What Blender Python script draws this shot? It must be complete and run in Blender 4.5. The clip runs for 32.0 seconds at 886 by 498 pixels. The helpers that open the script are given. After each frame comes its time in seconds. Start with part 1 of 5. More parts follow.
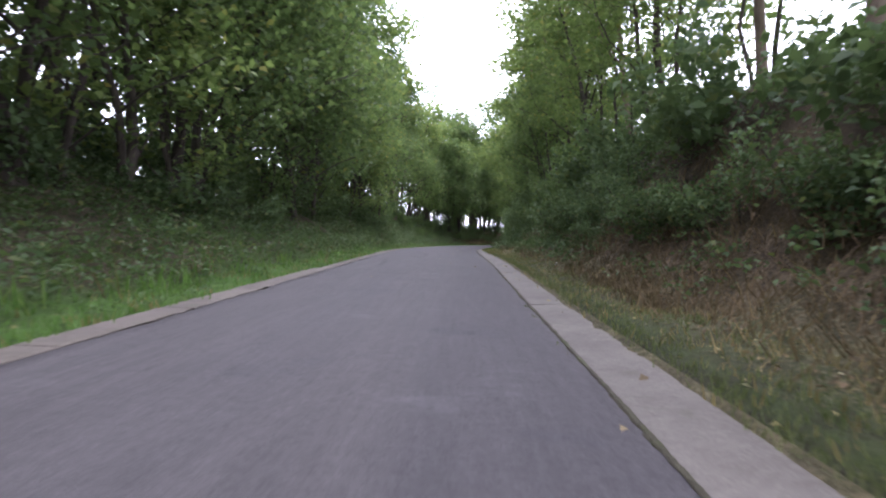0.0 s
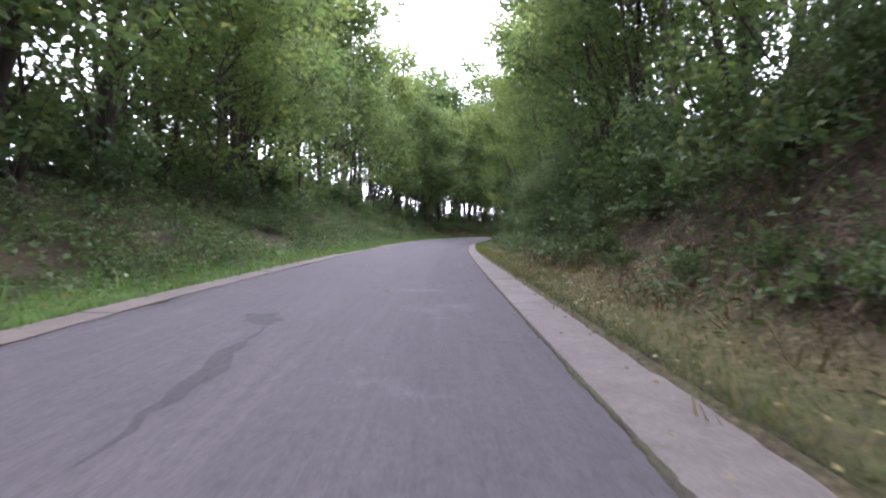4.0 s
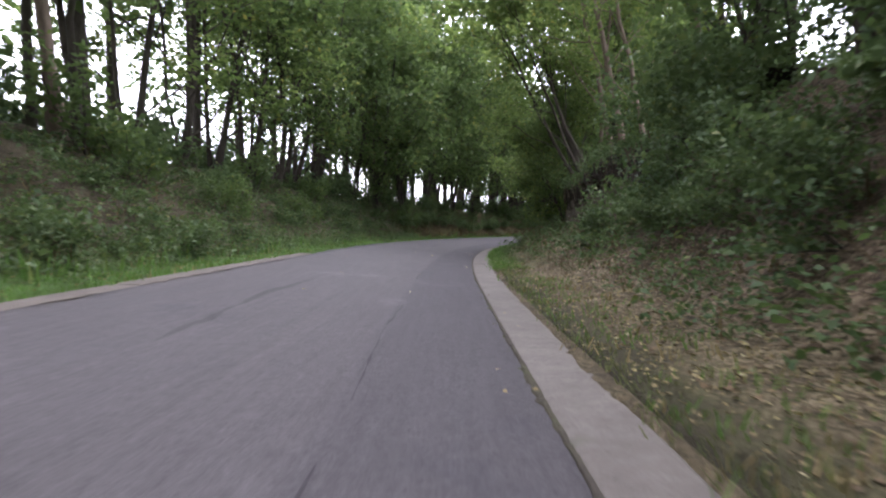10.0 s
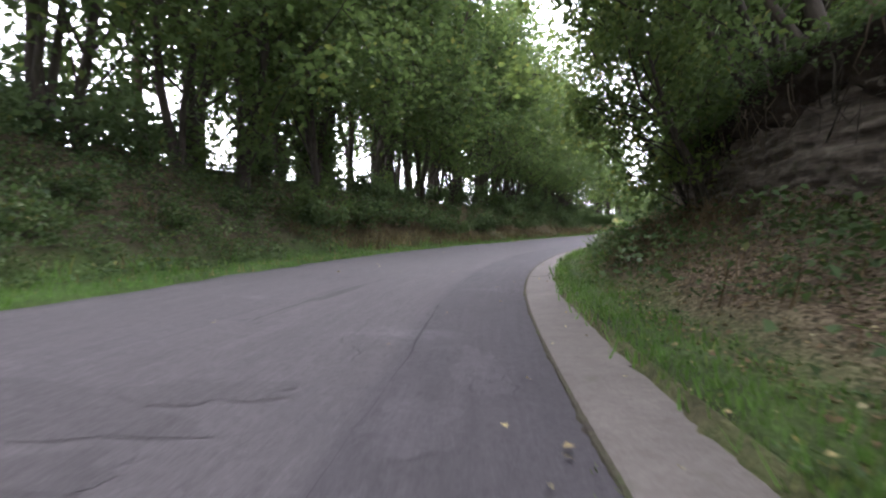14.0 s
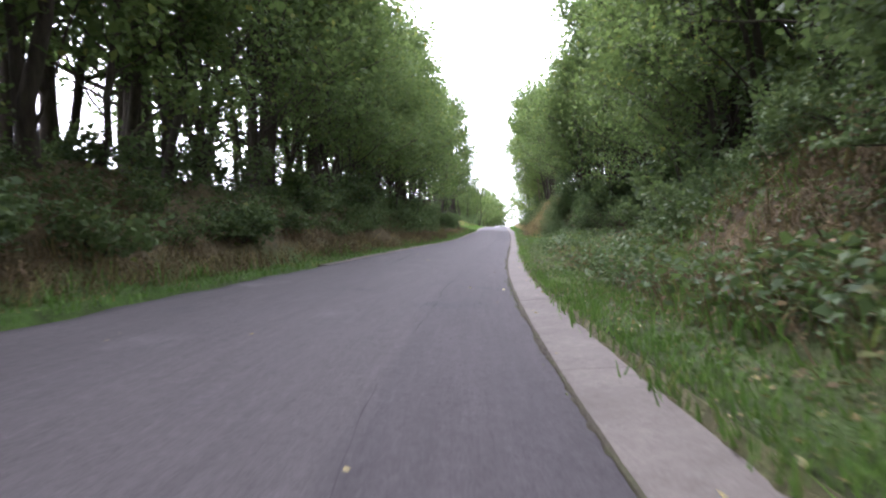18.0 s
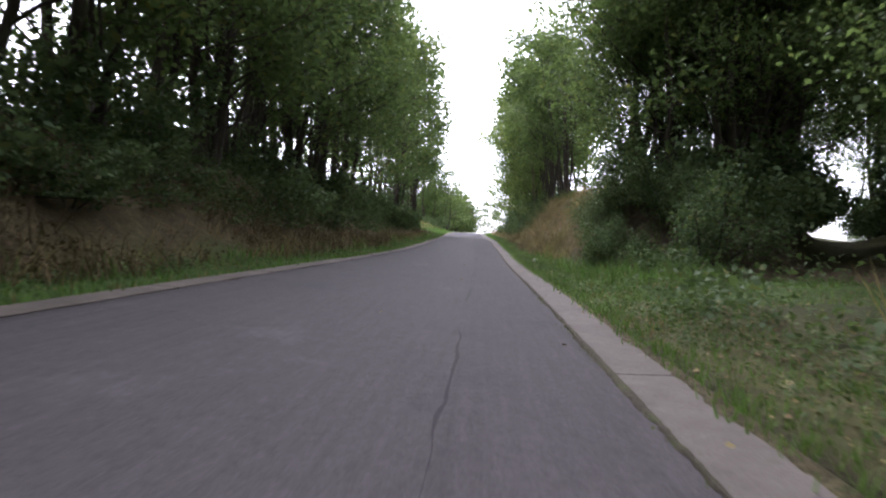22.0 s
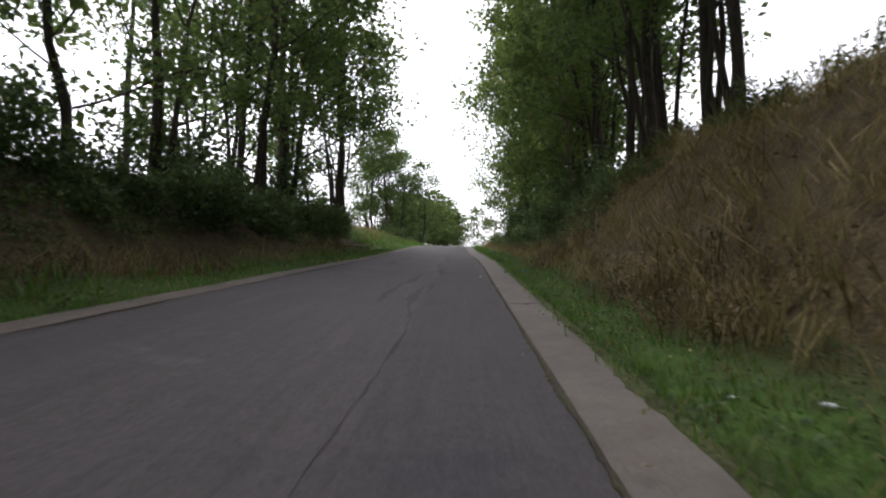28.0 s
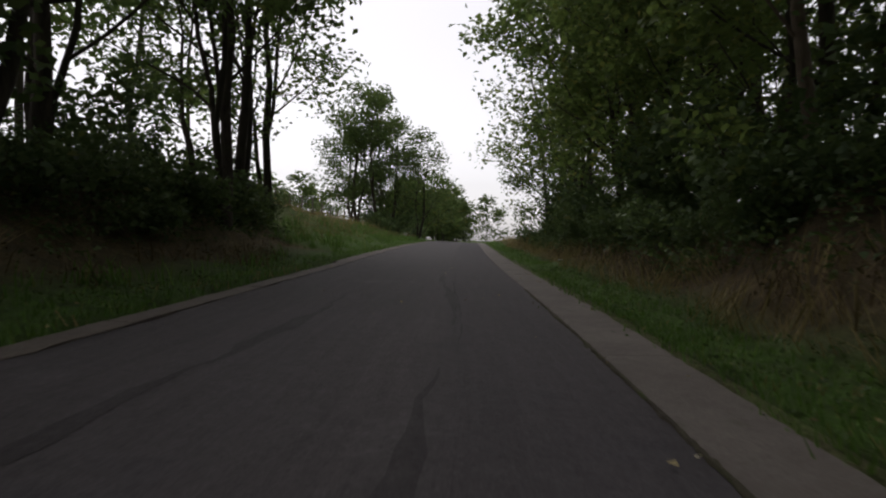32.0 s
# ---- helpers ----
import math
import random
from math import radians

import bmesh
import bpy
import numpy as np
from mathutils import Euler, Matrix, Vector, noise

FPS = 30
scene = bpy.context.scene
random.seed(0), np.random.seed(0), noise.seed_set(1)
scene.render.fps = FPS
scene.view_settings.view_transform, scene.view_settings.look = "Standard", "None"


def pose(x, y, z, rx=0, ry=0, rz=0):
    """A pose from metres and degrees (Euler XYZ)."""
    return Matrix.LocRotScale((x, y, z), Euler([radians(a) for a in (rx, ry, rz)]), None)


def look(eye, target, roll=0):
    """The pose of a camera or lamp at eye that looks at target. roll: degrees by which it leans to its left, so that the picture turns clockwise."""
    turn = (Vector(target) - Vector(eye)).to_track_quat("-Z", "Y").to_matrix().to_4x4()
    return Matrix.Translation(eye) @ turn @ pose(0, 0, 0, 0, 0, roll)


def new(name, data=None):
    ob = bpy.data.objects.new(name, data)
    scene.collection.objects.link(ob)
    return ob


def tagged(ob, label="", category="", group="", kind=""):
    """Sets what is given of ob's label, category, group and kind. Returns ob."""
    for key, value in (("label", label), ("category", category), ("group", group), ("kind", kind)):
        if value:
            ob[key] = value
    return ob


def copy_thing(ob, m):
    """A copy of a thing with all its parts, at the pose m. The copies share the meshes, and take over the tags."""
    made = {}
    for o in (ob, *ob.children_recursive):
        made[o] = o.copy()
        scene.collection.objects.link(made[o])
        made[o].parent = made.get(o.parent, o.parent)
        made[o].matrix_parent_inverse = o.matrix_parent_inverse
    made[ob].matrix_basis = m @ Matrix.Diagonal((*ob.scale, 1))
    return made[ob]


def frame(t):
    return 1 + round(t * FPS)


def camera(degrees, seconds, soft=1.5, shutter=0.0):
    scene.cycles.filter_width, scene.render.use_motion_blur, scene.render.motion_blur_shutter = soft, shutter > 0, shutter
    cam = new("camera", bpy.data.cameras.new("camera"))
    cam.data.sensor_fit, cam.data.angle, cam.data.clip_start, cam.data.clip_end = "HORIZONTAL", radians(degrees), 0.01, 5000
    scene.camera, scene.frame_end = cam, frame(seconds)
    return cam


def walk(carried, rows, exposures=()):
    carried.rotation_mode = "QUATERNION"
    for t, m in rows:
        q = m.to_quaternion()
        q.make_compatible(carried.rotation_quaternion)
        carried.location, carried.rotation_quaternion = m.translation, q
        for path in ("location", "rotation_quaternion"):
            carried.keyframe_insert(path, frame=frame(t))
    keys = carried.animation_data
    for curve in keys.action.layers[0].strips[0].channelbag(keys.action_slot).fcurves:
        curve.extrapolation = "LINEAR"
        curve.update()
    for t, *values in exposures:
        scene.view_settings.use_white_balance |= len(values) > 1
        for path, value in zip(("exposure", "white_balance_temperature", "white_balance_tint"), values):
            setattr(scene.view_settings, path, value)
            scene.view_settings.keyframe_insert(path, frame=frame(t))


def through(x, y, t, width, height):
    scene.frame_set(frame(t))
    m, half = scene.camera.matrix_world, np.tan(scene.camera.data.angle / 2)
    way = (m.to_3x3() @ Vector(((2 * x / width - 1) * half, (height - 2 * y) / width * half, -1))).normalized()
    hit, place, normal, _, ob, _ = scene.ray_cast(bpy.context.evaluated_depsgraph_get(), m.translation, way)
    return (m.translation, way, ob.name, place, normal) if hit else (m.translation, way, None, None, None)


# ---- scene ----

# ---------------------------------------------------------------- camera
cam = camera(74.0, 32.0, soft=2.1, shutter=0.28)
ROWS = [
    (0, -0.15, 0.03, 0.879, -0.77, -0.39, -1.07),
    (0.5, -0.00, 2.30, 0.908, -1.12, 1.89, -2.27),
    (1, 0.10, 4.59, 0.954, -1.67, -1.79, -1.33),
    (1.5, 0.28, 6.93, 0.982, -1.20, 0.75, -1.42),
    (2, 0.36, 9.23, 1.013, -0.97, 0.33, -0.53),
    (2.5, 0.46, 11.53, 1.056, -0.99, 0.40, -3.01),
    (3, 0.58, 13.86, 1.107, -1.32, 1.66, -0.79),
    (3.5, 0.70, 16.25, 1.143, -1.68, -0.08, -2.99),
    (4.5, 0.92, 21.12, 1.183, -1.87, 1.14, -2.67),
    (5.5, 1.27, 26.06, 1.230, -1.99, 2.69, -2.69),
    (6, 1.51, 28.57, 1.230, -1.85, -0.18, -4.25),
    (6.5, 1.74, 31.13, 1.234, -2.12, 1.11, -3.28),
    (7, 1.91, 33.66, 1.189, -2.15, -1.56, -2.71),
    (7.5, 2.04, 36.10, 1.183, -2.12, 0.08, -2.59),
    (8, 2.24, 38.55, 1.153, -2.63, 2.27, -3.12),
    (8.5, 2.42, 41.08, 1.156, -2.40, 0.61, -2.61),
    (9, 2.68, 43.58, 1.112, -2.42, 2.86, -5.10),
    (9.5, 2.89, 46.11, 1.110, -2.44, 0.58, -3.53),
    (10, 3.10, 48.63, 1.060, -2.13, -0.43, -5.28),
    (10.5, 3.38, 51.19, 1.025, -2.10, 0.96, -2.95),
    (11, 3.60, 53.77, 1.019, -2.14, -1.07, -4.51),
    (11.5, 3.91, 56.37, 0.985, -2.22, 0.83, -4.73),
    (12, 4.23, 58.95, 0.941, -1.96, 1.22, -6.47),
    (12.5, 4.56, 61.49, 0.940, -2.51, 0.15, -6.72),
    (13, 4.97, 63.92, 0.948, -2.59, 1.22, -6.50),
    (13.5, 5.24, 66.32, 0.948, -1.87, -0.52, -4.81),
    (14, 5.53, 68.76, 0.913, -1.78, 1.23, -7.85),
    (14.5, 5.94, 71.14, 0.929, -1.88, 2.04, -8.64),
    (15.5, 6.84, 75.78, 0.906, -1.75, 2.62, -12.77),
    (16.5, 8.23, 80.36, 0.891, -1.23, 3.22, -16.90),
    (17, 9.11, 82.67, 0.901, -1.56, 3.09, -20.04),
    (17.5, 10.05, 84.95, 0.873, -2.07, 0.56, -21.69),
    (18, 11.02, 87.20, 0.919, -1.78, 2.54, -24.37),
    (18.5, 12.03, 89.37, 0.889, -1.80, -1.11, -24.45),
    (19, 13.05, 91.45, 0.900, -1.42, -1.45, -24.33),
    (19.5, 14.08, 93.49, 0.869, -1.62, 0.59, -25.79),
    (20, 15.10, 95.54, 0.864, -1.53, -2.29, -24.86),
    (20.5, 16.17, 97.62, 0.881, -1.62, 1.40, -27.78),
    (21, 17.33, 99.70, 0.884, -1.51, -0.93, -30.86),
    (21.5, 18.56, 101.76, 0.895, -1.54, -0.33, -31.13),
    (22, 19.74, 103.77, 0.869, -1.42, -1.94, -27.59),
    (22.5, 20.90, 105.65, 0.907, -1.66, -1.25, -31.18),
    (23, 22.09, 107.47, 0.874, -1.85, 2.56, -29.74),
    (23.5, 23.26, 109.29, 0.888, -1.74, -2.48, -33.42),
    (24, 24.35, 111.08, 0.888, -1.50, -3.01, -30.08),
    (24.5, 25.41, 112.79, 0.863, -1.24, 0.25, -29.68),
    (25, 26.45, 114.37, 0.879, -1.09, -1.91, -32.26),
    (25.5, 27.52, 115.91, 0.873, -1.24, -1.03, -31.68),
    (26.5, 29.64, 119.12, 0.878, -0.69, -1.02, -30.66),
    (27.5, 31.56, 122.42, 0.880, -0.53, -1.18, -29.92),
    (28, 32.47, 124.07, 0.931, -0.04, -0.40, -28.54),
    (28.5, 33.44, 125.71, 0.994, -0.34, -1.37, -30.28),
    (29, 34.40, 127.31, 1.049, -0.52, 0.01, -30.18),
    (29.5, 35.32, 128.94, 1.089, -0.37, -1.68, -26.50),
    (30, 36.13, 130.58, 1.124, -0.47, -0.98, -27.92),
    (30.5, 36.98, 132.12, 1.187, -0.66, 2.14, -29.51),
    (31, 37.82, 133.66, 1.238, -1.10, -1.95, -28.12),
    (31.5, 38.65, 135.19, 1.253, -1.15, -0.07, -28.71),
    (32, 39.40, 136.63, 1.283, -0.81, -0.99, -28.05),
]
HEADING = [ -6.6, -4.9, -3, -2.9, -3.1, -2.6, -2.5, -3.2, -3.7, -4.1, -4.4, -5.1, -5.8, -6.1, -7.7, -10.2, -13.4, -19.1, -24.2, -27.5, -29.3, -30.8, -31.5, -31.4, -30.7, -31.2, -31.3, -30.4, -30.5, -30.6, -29.1, -29, -30, -30.5, -30.6, -30.7, -30.8, -30.8, -30.7, -30.7, -30.6, -30.5 ]
SLOPE = [ 0.6, 1, 1.3, 1.6, 1.7, 1.2, 0.6, 0.1, -0.4, -0.7, -0.8, -0.9, -1.1, -0.8, -0.5, -0.5, -0.2, 0.1, 0.1, -0.3, -0.4, 0.1, 0.2, 0, 0.1, 0.5, 1.6, 2.4, 2.5, 2.3, 2.2, 2, 1.9, 1.8, 1.6, 1.2, 0.8, 0.2, -0.3, -0.9, -1.5, -2 ]
STRIDE = [ 0.61, 0.64, 0.66, 0.69, 0.73, 0.77, 0.8, 0.83, 0.84, 0.85, 0.88, 0.92, 0.95, 0.96, 0.96, 0.96, 0.96, 0.95, 0.95, 0.95, 0.96, 0.95, 0.91, 0.86, 0.83, 0.84, 0.87, 0.9, 0.91, 0.91, 0.92, 0.93, 0.94, 0.95, 0.96, 0.97, 0.98, 0.99, 1, 1.01, 1.02, 1.03 ]
WIDTH = [ 3.54, 3.64, 3.93, 4.42, 4.2, 3.68, 3.32, 3.3, 3.35 ]
CROSSFALL = [ 1.7, 3.5, 4.9, 7.8, 6.7, 6.9, 4.1, 3.8, 3.7 ]
KERB_W = [ 0.5, 0.48, 0.47, 0.5, 0.47, 0.42, 0.43, 0.5, 0.53, 0.52, 0.42, 0.43, 0.46, 0.43, 0.49, 0.58, 0.55, 0.52 ]
EXPOSURES = [(0.0, 2.5, 5650, 23), (1.0, 2.55, 5650, 23), (3.0, 2.9, 5650, 26), (6.0, 3.02, 5680, 28), (7.0, 2.94, 5720, 26), (8.0, 2.84, 5760, 25), (9.0, 2.62, 5800, 23), (10.0, 2.72, 5840, 21), (11.0, 2.76, 5860, 20), (13.0, 2.96, 5880, 20), (14.0, 3.12, 5900, 20), (17.0, 3.12, 5810, 22), (18.0, 3.02, 5800, 23), (20.0, 2.28, 5820, 23), (21.0, 2.22, 5850, 23), (23.0, 2.16, 5980, 20), (25.0, 2.0, 6100, 17), (28.0, 1.16, 6250, 15), (29.0, 0.78, 6300, 15), (30.0, 0.42, 6400, 15), (31.0, 0.25, 6450, 15), (32.0, -0.1, 6500, 15)]
walk(cam, [(t, pose(x, y, z, 90 + p, r, w)) for t, x, y, z, p, r, w in ROWS], EXPOSURES)

# ---------------------------------------------------------------- daylight
SUN_TURN, SUN_UP = 12.0, 58.0
world = bpy.data.worlds.new("sky")
scene.world = world
world.use_nodes = True
wn, wl = world.node_tree.nodes, world.node_tree.links
sky = wn.new("ShaderNodeTexSky")
sky.sky_type, sky.sun_disc = "NISHITA", False
sky.sun_elevation, sky.sun_rotation = radians(SUN_UP), radians(SUN_TURN)
sky.air_density, sky.dust_density, sky.ozone_density = 1.0, 2.0, 1.0
cloud = wn.new("ShaderNodeHueSaturation")          # thin white cloud over the whole sky
cloud.inputs["Saturation"].default_value = 0.10
wl.new(sky.outputs[0], cloud.inputs["Color"])
wl.new(cloud.outputs[0], wn["Background"].inputs["Color"])
wn["Background"].inputs["Strength"].default_value = 0.15
sun = new("sun", bpy.data.lights.new("sun", "SUN"))
sun.data.energy, sun.data.angle, sun.data.color = 0.5, radians(30), (1.0, 0.97, 0.92)
sun.matrix_world = look((0, 0, 0), (math.sin(radians(SUN_TURN)) * -1, math.cos(radians(SUN_TURN)) * -1, -math.tan(radians(SUN_UP))))

# ---------------------------------------------------------------- materials


class Nodes:
    """A material and short ways to add nodes to it."""

    def __init__(self, name, rough=0.8, spec=0.3):
        self.m = bpy.data.materials.new(name)
        self.m.use_nodes = True
        self.t = self.m.node_tree
        self.p = self.t.nodes["Principled BSDF"]
        self.p.inputs["Roughness"].default_value = rough
        self.p.inputs["Specular IOR Level"].default_value = spec

    def add(self, kind, **ins):
        n = self.t.nodes.new(kind)
        for k, v in ins.items():
            self.put(n.inputs[k.replace("_", " ")], v)
        return n

    def put(self, socket, v):
        if hasattr(v, "is_linked"):
            self.t.links.new(v, socket)
        else:
            socket.default_value = v

    def coord(self, which="Object", scale=(1, 1, 1)):
        c = self.t.nodes.new("ShaderNodeTexCoord")
        m = self.add("ShaderNodeMapping", Vector=c.outputs[which], Scale=scale)
        return m.outputs[0]

    def noise(self, vec, scale, detail=4.0, rough=0.55):
        return self.add("ShaderNodeTexNoise", Vector=vec, Scale=scale, Detail=detail, Roughness=rough).outputs["Fac"]

    def ramp(self, fac, *stops):
        r = self.add("ShaderNodeValToRGB", Fac=fac)
        e = r.color_ramp.elements
        while len(e) < len(stops):
            e.new(0.5)
        for k, (pos, c) in zip(e, stops):
            k.position = pos
            k.color = (*c, 1) if len(c) == 3 else c
        return r.outputs[0]

    def mix(self, fac, a, b, kind="MIX"):
        n = self.t.nodes.new("ShaderNodeMix")
        n.data_type, n.blend_type = "RGBA", kind
        for i, v in ((0, fac), (6, a), (7, b)):
            if hasattr(v, "is_linked"):
                self.t.links.new(v, n.inputs[i])
            else:
                n.inputs[i].default_value = (*v, 1) if i and len(v) == 3 else v
        return n.outputs[2]

    def colour(self, v):
        self.put(self.p.inputs["Base Color"], v if hasattr(v, "is_linked") else (*v, 1))

    def bump(self, height, strength=0.4, distance=0.02):
        b = self.add("ShaderNodeBump", Height=height, Strength=strength, Distance=distance)
        self.put(self.p.inputs["Normal"], b.outputs[0])


def grey(v, warm=0.0):
    return (v * (1 + warm), v, v * (1 - warm))


def mat_asphalt(name, k=1.0):
    """Lane surface in lane coordinates; k scales its tone for older and newer patches."""
    m = Nodes(name, 0.9, 0.15)
    uv = m.coord("UV")
    streak = m.noise(m.coord("UV", (0.22, 3.4, 1)), 1.0, 7, 0.68)
    thin = m.noise(m.coord("UV", (0.7, 16.0, 1)), 1.0, 4, 0.6)
    lane = m.noise(m.coord("UV", (0.02, 0.9, 1)), 1.0, 2)
    blot = m.noise(uv, 0.6, 6, 0.65)
    mott = m.noise(uv, 7.0, 5, 0.7)
    grain = m.noise(uv, 75.0, 3, 0.7)
    pebble = m.add("ShaderNodeTexVoronoi", Vector=uv, Scale=60.0).outputs["Distance"]
    base = m.ramp(streak, (0.3, (0.056, 0.051, 0.052)), (0.52, (0.07, 0.063, 0.064)), (0.74, (0.086, 0.078, 0.079)))
    base = m.mix(m.ramp(lane, (0.4, (0, 0, 0)), (0.62, (0.6, 0.6, 0.6))), base, (0.066, 0.06, 0.062))
    base = m.mix(m.ramp(blot, (0.3, (0.7, 0.7, 0.7)), (0.42, (0, 0, 0))), base, (0.05, 0.047, 0.052))
    base = m.mix(m.ramp(blot, (0.6, (0, 0, 0)), (0.74, (0.5, 0.5, 0.5))), base, (0.125, 0.117, 0.118))
    base = m.mix(0.75, base, m.ramp(thin, (0.28, (0.86, 0.86, 0.86)), (0.72, (1.12, 1.12, 1.12))), "MULTIPLY")
    base = m.mix(0.45, base, m.ramp(mott, (0.3, (0.74, 0.74, 0.74)), (0.7, (1.22, 1.22, 1.22))), "MULTIPLY")
    pits = m.noise(m.coord("UV", (1.3, 9.0, 1)), 1.0, 8, 0.8)
    base = m.mix(m.ramp(pits, (0.56, (0, 0, 0)), (0.72, (0.6, 0.6, 0.6))), base, (0.045, 0.041, 0.043))
    base = m.mix(m.ramp(pits, (0.28, (0.15, 0.15, 0.15)), (0.42, (0, 0, 0))), base, (0.11, 0.102, 0.1))
    across = m.add("ShaderNodeSeparateXYZ", Vector=uv).outputs[1]
    inner = m.add("ShaderNodeMapRange", Value=across, From_Min=-1.15, From_Max=-1.02).outputs[0]
    stretch = m.ramp(m.noise(m.coord("UV", (0.018, 0.0, 1)), 1.0, 1), (0.42, (0.15, 0.15, 0.15)), (0.6, (0.75, 0.75, 0.75)))
    base = m.mix(m.mix(1.0, stretch, inner, "MULTIPLY"), base, m.mix(1.0, base, (0.72, 0.72, 0.76), "MULTIPLY"))
    base = m.mix(1.0, base, (k, k, k), "MULTIPLY")
    chip = m.noise(m.coord("UV", (0.8, 1.25, 1)), 24.0, 4, 0.75)
    base = m.mix(0.35, base, m.ramp(chip, (0.33, (0.52, 0.52, 0.52)), (0.5, (1.0, 1.0, 1.0)), (0.68, (1.42, 1.42, 1.42))), "MULTIPLY")
    m.colour(m.mix(0.6, base, m.ramp(grain, (0.25, (0.5, 0.5, 0.5)), (0.75, (1.45, 1.45, 1.45))), "MULTIPLY"))
    m.put(m.p.inputs["Roughness"], m.ramp(streak, (0.3, (0.82,) * 3), (0.75, (0.95,) * 3)))
    m.bump(m.mix(0.6, m.mix(0.5, pebble, grain), m.mix(0.5, mott, pits)), 0.7, 0.014)
    return m.m


def mat_concrete(name, tint, dark):
    m = Nodes(name, 0.88, 0.25)
    v = m.coord("Object")
    rnd = m.t.nodes.new("ShaderNodeObjectInfo").outputs["Random"]
    big, fine = m.noise(v, 1.6, 6, 0.65), m.noise(v, 60.0, 3)
    c = m.ramp(big, (0.3, dark), (0.62, tint))
    c = m.mix(m.ramp(rnd, (0, (0, 0, 0)), (1, (0.4, 0.4, 0.4))), c, tuple(a * 0.72 for a in tint))
    c = m.mix(0.5, c, m.ramp(fine, (0.3, (0.6, 0.6, 0.6)), (0.7, (1.3, 1.3, 1.3))), "MULTIPLY")
    c = m.mix(0.5, c, m.ramp(m.noise(v, 9.0, 6, 0.75), (0.32, (0.7, 0.7, 0.7)), (0.68, (1.2, 1.2, 1.2))), "MULTIPLY")
    c = m.mix(m.ramp(m.noise(v, 5.0, 4), (0.6, (0, 0, 0)), (0.72, (0.6, 0.6, 0.6))), c, (0.07, 0.07, 0.05))
    c = m.mix(m.ramp(m.noise(v, 0.7, 6, 0.75), (0.5, (0, 0, 0)), (0.66, (0.7, 0.7, 0.7))), c, (0.085, 0.072, 0.062))
    c = m.mix(m.ramp(m.noise(v, 17.0, 5, 0.7), (0.56, (0, 0, 0)), (0.7, (0.55, 0.55, 0.55))), c, (0.06, 0.052, 0.045))
    m.colour(c)
    m.bump(fine, 0.5, 0.006)
    return m.m


def mat_ground():
    """Soil under the plants: the three masks of 'cover' say where it is turf, dry straw or fallen leaves."""
    m = Nodes("ground_soil", 0.95, 0.1)
    v = m.coord("Object")
    a = m.t.nodes.new("ShaderNodeAttribute")
    a.attribute_name = "cover"
    sep = m.add("ShaderNodeSeparateColor", Color=a.outputs["Color"])
    mid, fine = m.noise(v, 1.3, 5, 0.65), m.noise(v, 28.0, 4, 0.7)
    soil = m.ramp(mid, (0.3, (0.02, 0.016, 0.012)), (0.7, (0.05, 0.038, 0.029)))
    turf = m.ramp(m.noise(v, 6.0, 5, 0.7), (0.3, (0.036, 0.068, 0.015)), (0.7, (0.088, 0.158, 0.034)))
    straw = m.ramp(m.noise(v, 5.0, 5, 0.7), (0.3, (0.085, 0.063, 0.032)), (0.7, (0.23, 0.173, 0.085)))
    cells = m.add("ShaderNodeTexVoronoi", Vector=v, Scale=30.0)
    litter = m.ramp(cells.outputs["Color"], (0.2, (0.048, 0.034, 0.024)), (0.5, (0.145, 0.104, 0.072)), (0.8, (0.28, 0.215, 0.145)))
    wob = m.ramp(m.noise(v, 2.5, 4), (0.3, (0.55, 0.55, 0.55)), (0.7, (1.25, 1.25, 1.25)))
    c = m.mix(m.mix(1.0, sep.outputs[2], wob, "MULTIPLY"), soil, litter)
    c = m.mix(m.mix(1.0, sep.outputs[1], wob, "MULTIPLY"), c, straw)
    c = m.mix(m.mix(1.0, sep.outputs[0], wob, "MULTIPLY"), c, turf)
    c = m.mix(0.7, c, m.ramp(fine, (0.25, (0.45, 0.45, 0.45)), (0.75, (1.45, 1.45, 1.45))), "MULTIPLY")
    m.colour(c)
    m.bump(fine, 0.9, 0.05)
    return m.m


def mat_leaf(name, low, mid, high, odd, through=0.4, rough=0.62):
    """Leaves: colour varies from leaf to leaf and plant to plant; light passes through them."""
    m = Nodes(name, rough, 0.18)
    isl = m.t.nodes.new("ShaderNodeNewGeometry").outputs["Random Per Island"]
    rnd = m.t.nodes.new("ShaderNodeObjectInfo").outputs["Random"]
    c = m.ramp(isl, (0.0, low), (0.45, mid), (0.9, high), (0.985, odd))
    c = m.mix(m.ramp(rnd, (0.0, (0.0, 0.0, 0.0)), (1.0, (0.55, 0.55, 0.55))), c, tuple(0.55 * a + 0.45 * b for a, b in zip(low, mid)))
    patch = m.noise(m.coord("Object"), 0.55, 3)
    c = m.mix(m.ramp(patch, (0.4, (0, 0, 0)), (0.62, (0.5, 0.5, 0.5))), c, high)
    m.colour(c)
    tr = m.add("ShaderNodeBsdfTranslucent", Color=m.mix(0.35, c, (0.18, 0.26, 0.06)))
    mx = m.add("ShaderNodeMixShader")
    m.put(mx.inputs[0], through)
    m.t.links.new(m.p.outputs[0], mx.inputs[1])
    m.t.links.new(tr.outputs[0], mx.inputs[2])
    m.t.links.new(mx.outputs[0], m.t.nodes["Material Output"].inputs["Surface"])
    return m.m


